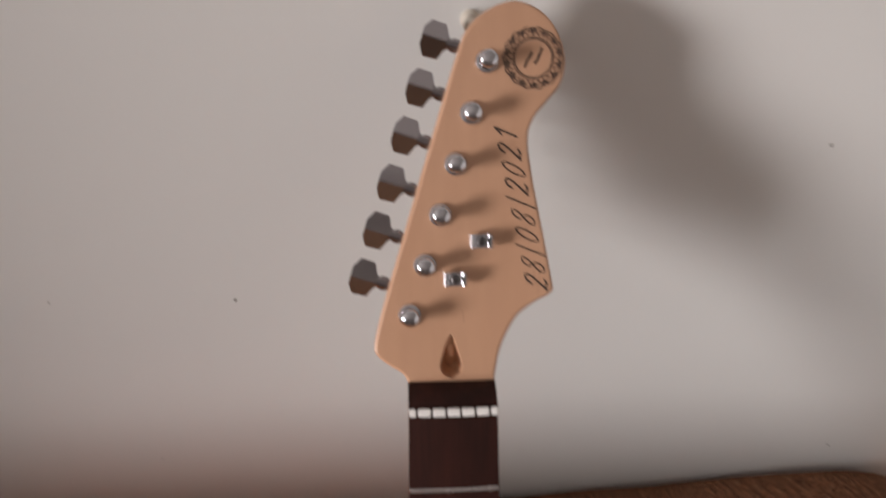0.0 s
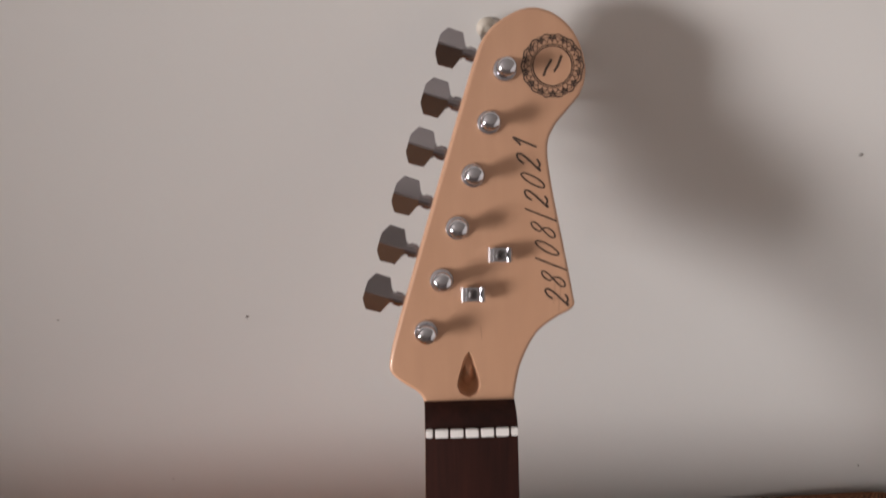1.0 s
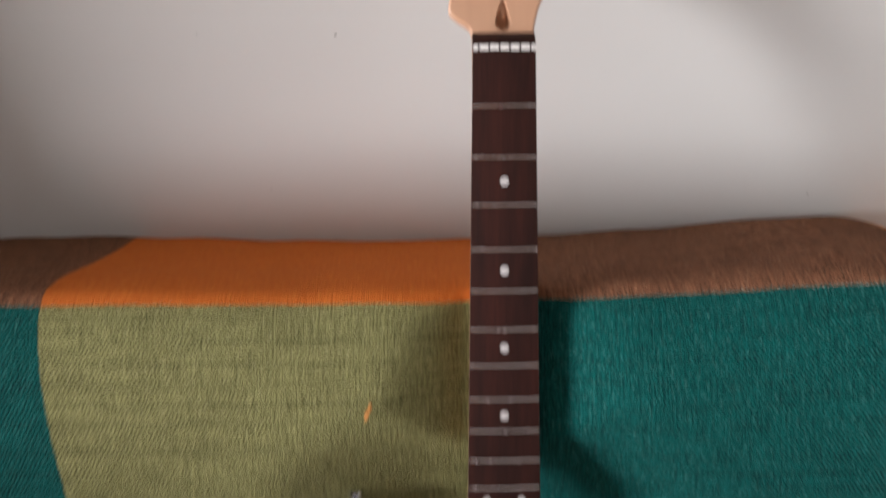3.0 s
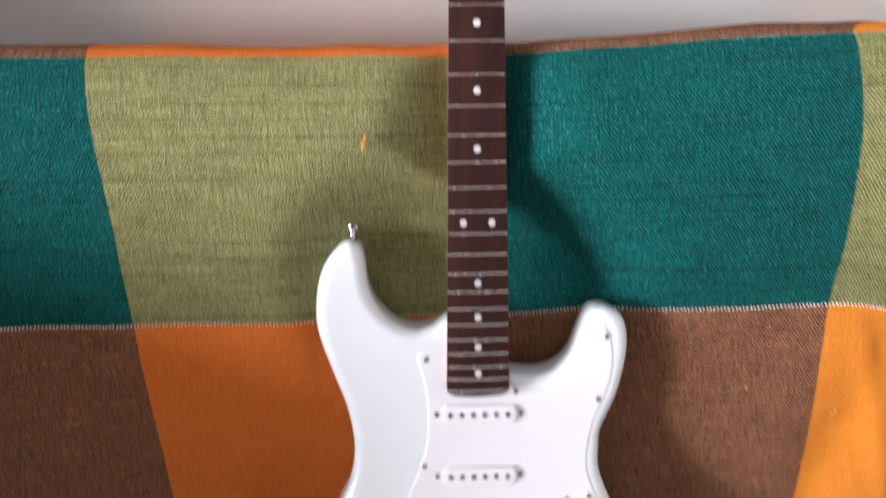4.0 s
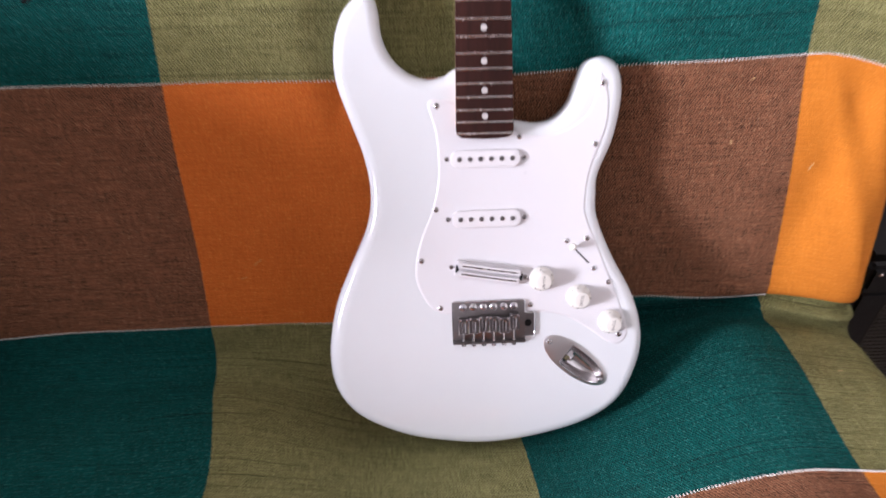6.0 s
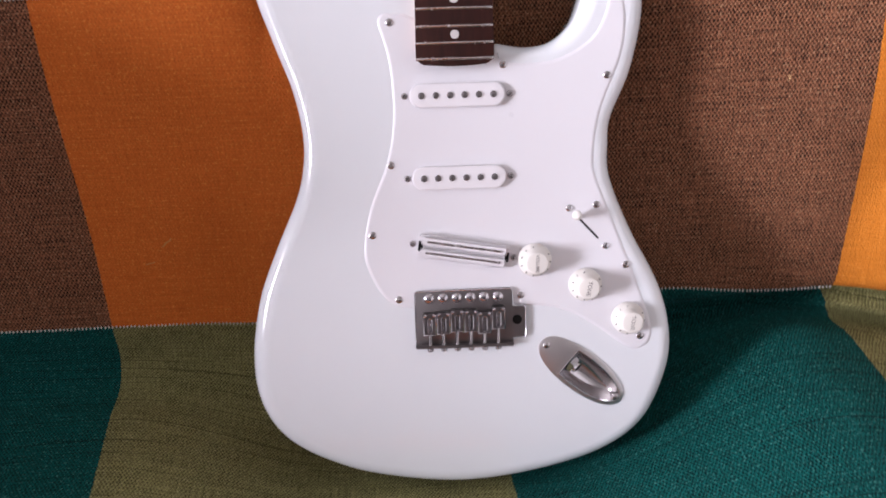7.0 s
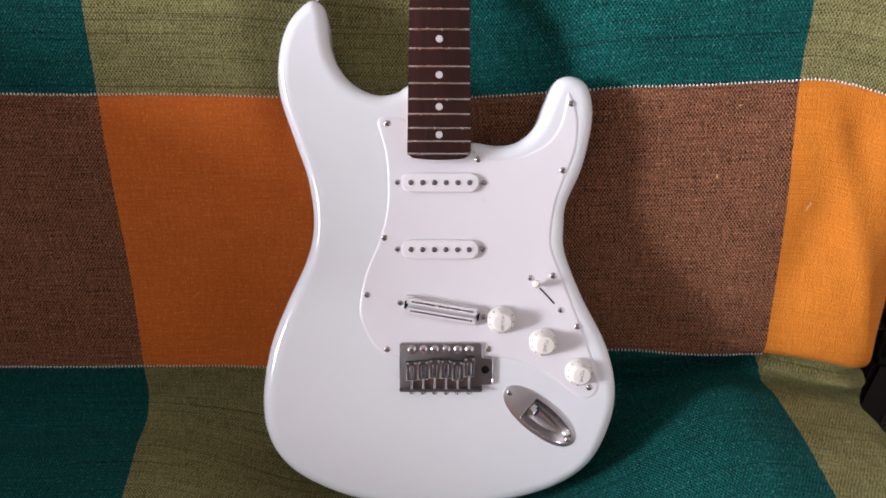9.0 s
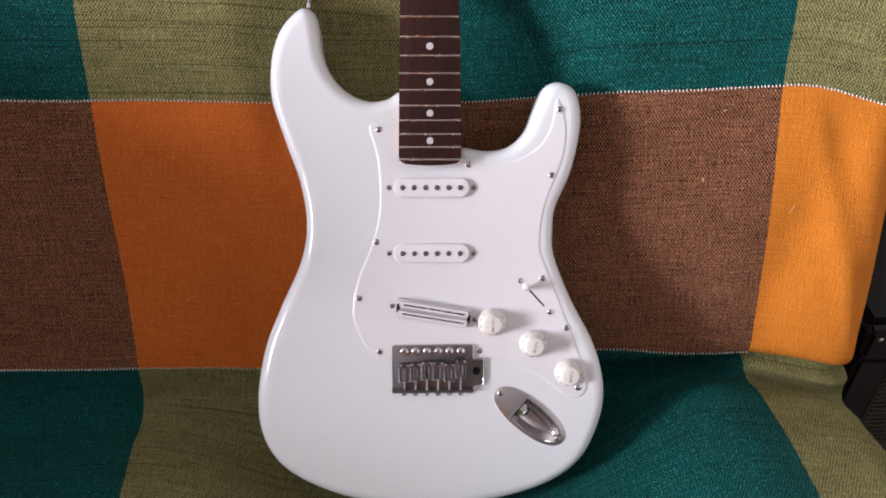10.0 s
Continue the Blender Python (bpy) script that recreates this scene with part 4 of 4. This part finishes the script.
    for k in range(6):
        x = -0.0242 + 0.01045 * k
        lift = (0.0, 0.0003, 0.0010, 0.0010, 0.0004, 0.0014)[k]
        back = (0.0, 0.0008, 0.0024, 0.0022, 0.0004, 0.0040)[k]
        bm = bmesh.new()
        screw(bm, x, 0.0086, -0.6428, 0.0038, 0.0016)
        ring = [(x + 0.0037 * math.cos(a), 0.0080, -0.6428 + 0.0037 * math.sin(a)) for a in (2 * math.pi * j / 16 for j in range(17))]
        tube(bm, ring, 0.0005, 6)
        part("mounting_screw", bm, CHROME, bridge, smooth=40)
        # saddle: bent plate with a slot, nose towards the neck
        z1, z0 = -0.6532 + back, -0.6705 + back
        bm = bmesh.new()
        outer = [Vector((x - 0.0048, z0)), Vector((x + 0.0048, z0)), Vector((x + 0.0048, z1)), Vector((x - 0.0048, z1))]
        slot2 = [Vector((x + 0.0017 * math.cos(a), (z0 + z1) / 2 - 0.001 + (0.0042 if math.sin(a) > 0 else -0.0042) + 0.0017 * math.sin(a))) for a in (2 * math.pi * (j + 0.5) / 16 for j in range(16))]
        top_y = 0.0036 - lift
        hole = plate(bm, outer, [(top_y, 0.0004), (top_y + 0.0004, 0.0), (top_y + 0.0022, 0.0)], [slot2], (True, False))[0]
        low = [bm.verts.new((v.co.x, top_y + 0.0022, v.co.z)) for v in hole]
        for i in range(len(hole)):
            bm.faces.new((hole[i], hole[(i + 1) % 16], low[(i + 1) % 16], low[i]))
        block(bm, x - 0.0048, x + 0.0048, top_y - 0.0010, top_y + 0.0056, z1 - 0.0026, z1, 0.0005)
        saddle = part("saddle", bm, DARK_STEEL, bridge, "bent metal saddle with a long slot", smooth=30)
        # brighter chrome lines on the dark saddle imitate its edge highlights
        bm = bmesh.new()
        tube(bm, [(x - 0.0046, top_y, z1 - 0.001), (x - 0.0046, top_y, z0 + 0.0003), (x + 0.0046, top_y, z0 + 0.0003), (x + 0.0046, top_y, z1 - 0.001)], 0.00062, 6)
        ring = [(q.x, top_y, q.y) for q in slot2]
        tube(bm, ring + ring[:1], 0.00055, 6)
        part("rim", bm, CHROME, saddle, "bright chrome line added as an edge highlight", smooth=60)
        for s in (-1, 1):
            bm = bmesh.new()
            turned(bm, [(0.0011, -0.006), (0.0011, 0.0016), (0.0007, 0.0018)], pose(x + s * 0.0033, top_y, z1 - 0.0014), 12)
            part("height_screw", bm, CHROME, saddle, smooth=40)
        bm = bmesh.new()
        tube(bm, [(x, 0.0068, z1 - 0.001), (x, 0.0068, -0.6835)], 0.0013, 10)
        tube(bm, [(x, 0.0068, -0.6815), (x, 0.0068, -0.6838)], 0.0024, 12)
        part("intonation_screw", bm, NICKEL, saddle, smooth=40)
    bm = bmesh.new()
    turned(bm, [(0.0037, -0.001), (0.0037, 0.0003), (0.0020, 0.0004), (0.0008, 0.0004)], pose(0.0430, 0.0086, -0.6615), 20)
    part("arm_socket", bm, BLACK, bridge, smooth=40)

    # output jack plate: rim, scooped cup and socket
    bm = bmesh.new()
    rim, n = oval(0.081, 0.0325), 48
    rings = [[Vector((q.x, FACE + 0.0002, q.y)) for q in rim], [Vector((q.x, FACE - 0.0010, q.y)) for q in rim], [Vector((q.x, FACE - 0.0014, q.y)) for q in oval(0.0795, 0.031)]]

    def cup_ring(shrink, dep, cut):
        """The plate's outline drawn in, cut off straight across at the socket's end."""
        out = []
        for q in oval(0.081 - shrink, 0.0325 - shrink):
            along = (q - JACK_AT).dot(JACK_AXIS)
            p = q + JACK_AXIS * (max(along, cut) - along)
            out.append(Vector((p.x, FACE + dep, p.y)))
        return out

    rings += [cup_ring(0.0060, -0.0014, -0.0130), cup_ring(0.0072, -0.0007, -0.0124)]
    ring_loft(bm, rings, False)
    jack = part("jack_plate", bm, SATIN, ob, "boat-shaped nickel output jack plate", smooth=35)
    bm = bmesh.new()
    vs = ring_loft(bm, [cup_ring(sh, dep, cut) for sh, dep, cut in ((0.0072, -0.0007, -0.0124), (0.0095, 0.0025, -0.0112), (0.0140, 0.0060, -0.0098), (0.0200, 0.0085, -0.0084), (0.0270, 0.0098, -0.0070))], False)
    bm.faces.new(vs[-1])
    cup = part("cup", bm, CUP, jack, "scooped shiny cup", smooth=40)
    bm = bmesh.new()
    lip = cup_ring(0.0070, -0.0012, -0.0126)
    tube(bm, lip + lip[:1], 0.0006, 6)
    part("lip", bm, CHROME, cup, "bright rolled edge", smooth=60)
    base = JACK_AT + JACK_AXIS * -0.0112
    way = Vector((JACK_AXIS.x, 0.0, JACK_AXIS.y))
    p0 = Vector((base.x, FACE + 0.0030, base.y)) + way * 0.0036
    tilt = (way * 0.86 + Vector((0, -0.5, 0))).normalized()
    bm = bmesh.new()
    tube(bm, [p0 - tilt * 0.001, p0 + tilt * 0.0030], 0.0070, 6)
    tube(bm, [p0 + tilt * 0.0030, p0 + tilt * 0.0052], 0.0050, 16)
    part("jack_nut", bm, CHROME, jack, "hexagonal chrome jack nut", smooth=30)
    bm = bmesh.new()
    tube(bm, [p0 + tilt * 0.0040, p0 + tilt * 0.0054], 0.0034, 14)
    part("socket_hole", bm, BLACK, jack)
    for s in (-0.0352, 0.0352):
        q = JACK_AT + JACK_AXIS * s
        bm = bmesh.new()
        screw(bm, q.x, FACE - 0.0013, q.y, 0.0026, 0.001)
        part("screw", bm, NICKEL, jack, smooth=40)

    # volume and tone knobs with numbers round the skirt
    for x, z, word, lab, spin in ((0.0570, -0.6156, "VOLUME", "white volume knob with a numbered skirt", -92), (0.0957, -0.6362, "TONE", "white tone knob with a numbered skirt", -100), (0.1290, -0.6640, "TONE", "white tone knob with a numbered skirt", -96)):
        bm = bmesh.new()
        rings = []
        for r, h, ridge in ((0.0128, 0.0004, 0), (0.0128, 0.0020, 0), (0.0118, 0.0052, 0), (0.0098, 0.0076, 0), (0.0090, 0.0086, 0.0003), (0.0084, 0.0146, 0.0003), (0.0078, 0.0156, 0), (0.0058, 0.0160, 0)):
            rings.append([Vector((x + (r + ridge * (k % 2)) * math.cos(a), GUARD_Y - h, z + (r + ridge * (k % 2)) * math.sin(a))) for k, a in ((k, 2 * math.pi * k / 48) for k in range(48))])
        ring_loft(bm, rings)
        knob = part("control_knob", bm, KNOB, ob, lab, smooth=40)
        m = Matrix.Translation((x, GUARD_Y - 0.0161, z)) @ flat @ Matrix.Rotation(radians(spin), 4, "Z")
        lettering("lettering", word, 0.0042 if word == "TONE" else 0.0035, m, PRINT, knob, "small grey print", 0.00004)
        for k in range(10):
            a = radians(100 + 32 * k)
            bm = bmesh.new()
            c = Vector((x + 0.0106 * math.cos(a), GUARD_Y - 0.0066, z + 0.0106 * math.sin(a)))
            block(bm, -0.0010, 0.0010, -0.0003, 0.0003, -0.00045, 0.00045, 0, Matrix.Translation(c) @ Matrix.Rotation(-a, 4, "Y") @ Matrix.Rotation(radians(-44), 4, "Z"))
            part("skirt_mark", bm, PRINT, knob)

    # pickup selector
    a, b = Vector((0.0835, -0.5772)), Vector((0.1112, -0.6068))
    t = (b - a).normalized()
    bm = bmesh.new()
    s0, s1 = a.lerp(b, 0.30), a.lerp(b, 0.80)
    q = Vector((-t.y, t.x)) * 0.0007
    plate(bm, [s0 - q, s1 - q, s1 + q, s0 + q], [(GUARD_Y - 0.0002, 0.0), (GUARD_Y + 0.0015, 0.0)])
    switch = part("selector_switch", bm, BLACK, ob, "five-way selector switch with a white tip")
    tip = a.lerp(b, 0.24)
    bm = bmesh.new()
    turned(bm, [(0.0012, -0.002), (0.0015, 0.005), (0.0030, 0.0062), (0.0034, 0.0085), (0.0036, 0.0130), (0.0030, 0.0148), (0.0016, 0.0156)], Matrix.Translation((tip.x, GUARD_Y, tip.y)) @ Matrix.Rotation(radians(-16), 4, "X") @ Matrix.Rotation(radians(-14), 4, "Z"), 16)
    part("switch_tip", bm, KNOB, switch, "white plastic switch tip", smooth=40)
    for p in (a, b):
        bm = bmesh.new()
        screw(bm, p.x, GUARD_Y, p.y, 0.0027, 0.0012)
        part("screw", bm, CHROME, switch, smooth=40)

    # strap button on the tip of the long horn
    bm = bmesh.new()
    m = Matrix.Translation((-0.111, 0.034, -0.3325)) @ Matrix.Rotation(radians(90), 4, "X") @ Matrix.Rotation(radians(8), 4, "Z")
    turned(bm, [(0.0050, -0.001), (0.0046, 0.0016), (0.0026, 0.0040), (0.0024, 0.0080), (0.0046, 0.0108), (0.0062, 0.0118), (0.0062, 0.0132), (0.0026, 0.0140)], Matrix.Translation((-0.111, 0.034, -0.3325)) @ Matrix.Rotation(radians(-90), 4, "X") @ Matrix.Rotation(radians(8), 4, "Z"), 20)
    part("strap_button", bm, CHROME, ob, "small chrome strap button", smooth=35)
    return ob


guitar()


# ---- the amplifier beside the sofa ----
def amplifier():
    x0, x1, y0, y1, z1 = 0.545, 0.99, -0.168, 0.132, 0.507
    m = pose(0, 0, 0)
    ob = thing("guitar_amplifier", m, "black vinyl guitar amplifier with a dark woven grille, beside the sofa", "amplifier")
    vinyl = dark_vinyl("black_vinyl", (0.010, 0.0095, 0.010), 0.55)
    bm = bmesh.new()
    block(bm, x0, x1, y0 + 0.012, y1, 0.012, z1, 0.016, seg=4)
    part("cabinet", bm, vinyl, ob, "black vinyl cabinet", smooth=40)
    bm = bmesh.new()
    t = 0.048
    for a, b, c, d in ((x0, x1, z1 - t, z1), (x0, x1, 0.012, 0.012 + t), (x0, x0 + t, 0.012 + t, z1 - t), (x1 - t, x1, 0.012 + t, z1 - t)):
        block(bm, a, b, y0, y0 + 0.02, c, d, 0.006)
    part("front_frame", bm, vinyl, ob, smooth=40)
    # grille: crossed cords with gaps
    bm = bmesh.new()
    cord = 0.0034
    step_x = 0.0085
    k = 0
    while x0 + t + k * step_x < x1 - t:
        x = x0 + t + k * step_x
        block(bm, x, x + cord, y0 + 0.005, y0 + 0.008, 0.012 + t, z1 - t)
        k += 1
    k = 0
    while 0.012 + t + k * step_x < z1 - t:
        z = 0.012 + t + k * step_x
        block(bm, x0 + t, x1 - t, y0 + 0.0035, y0 + 0.0065, z, z + cord)
        k += 1
    part("grille", bm, dark_vinyl("grille_cloth", (0.055, 0.046, 0.038), 0.75), ob, "dark open-weave grille")
    bm = bmesh.new()
    block(bm, x0 + 0.03, x1 - 0.03, y1 - 0.075, y1 - 0.02, z1 - 0.001, z1 + 0.004, 0.002)
    panel = part("control_panel", bm, dark_vinyl("panel_black", (0.02, 0.02, 0.021), 0.35), ob, smooth=40)
    for k in range(6):
        bm = bmesh.new()
        turned(bm, [(0.011, 0.0), (0.0105, 0.011), (0.009, 0.0135), (0.004, 0.0138)], pose(x0 + 0.055 + 0.045 * k, y1 - 0.045, z1 + 0.003, -90), 18)
        part("control_knob", bm, dark_vinyl("knob_black", (0.014, 0.014, 0.014), 0.4), panel, smooth=40)
    bm = bmesh.new()
    pts = spline([(x0 + 0.11, -0.03, z1), (x0 + 0.115, -0.03, z1 + 0.016), (x0 + 0.15, -0.03, z1 + 0.023), (x1 - 0.15, -0.03, z1 + 0.023), (x1 - 0.115, -0.03, z1 + 0.016), (x1 - 0.11, -0.03, z1)], 5, False)
    tube(bm, pts, 0.009, 10)
    part("handle", bm, vinyl, ob, "black strap handle", smooth=50)
    for x in (x0, x1 - 0.03):
        bm = bmesh.new()
        turned(bm, [(0.0035, 0.0), (0.0032, 0.0012), (0.0016, 0.002)], pose(x + 0.014, y0 + 0.0006, z1 - 0.012), 12)
        part("stud", bm, STEEL, ob, "small bright stud", smooth=40)
        for y in (y0 + 0.04, y1 - 0.04):
            bm = bmesh.new()
            turned(bm, [(0.014, 0.0), (0.016, 0.013)], pose(x + 0.015, y, 0, -90), 16)
            part("foot", bm, BLACK, ob, smooth=40)
    return ob


amplifier()

# a cable that runs along the wall behind the amplifier
bm = bmesh.new()
tube(bm, spline([(0.45, WALL_Y - 0.006, 0.515), (0.6, WALL_Y - 0.006, 0.538), (0.686, WALL_Y - 0.006, 0.554), (0.73, WALL_Y - 0.006, 0.563), (1.2, WALL_Y - 0.006, 0.585)], 6, False), 0.0035, 8)
tagged(part("cable", bm, BLACK, smooth=60), "thin dark cable along the white wall", "cable")

# a wooden peg on the wall above the headstock
hook = Vector((0.0145, WALL_Y, 1.337))
bm = bmesh.new()
turned(bm, [(0.0050, 0.0), (0.0052, 0.002), (0.0030, 0.0045), (0.0028, 0.008), (0.0038, 0.010), (0.0043, 0.012), (0.003, 0.014)], pose(hook.x, WALL_Y, hook.z), 18)
tagged(part("wall_peg", bm, material("pale_wood", (0.58, 0.52, 0.44), 0.7), smooth=40), "small pale wooden peg fixed to the wall", "peg")


# specks of dirt on the wall
for x, z, r in ((0.2335, 1.2605, 0.0011), (-0.1305, 1.150, 0.0011), (0.325, 0.981, 0.0009), (-0.248, 1.151, 0.0006)):
    bm = bmesh.new()
    turned(bm, [(r, 0.0), (r * 0.9, 0.0005), (r * 0.4, 0.0009)], pose(x, WALL_Y, z), 9)
    for q in bm.verts:
        q.co.x += 0.4 * r * math.sin(q.co.z * 3000)
    tagged(part("wall_speck", bm, SPECK, smooth=60), "tiny dark speck of dirt stuck on the white wall", "speck", "specks on the wall")
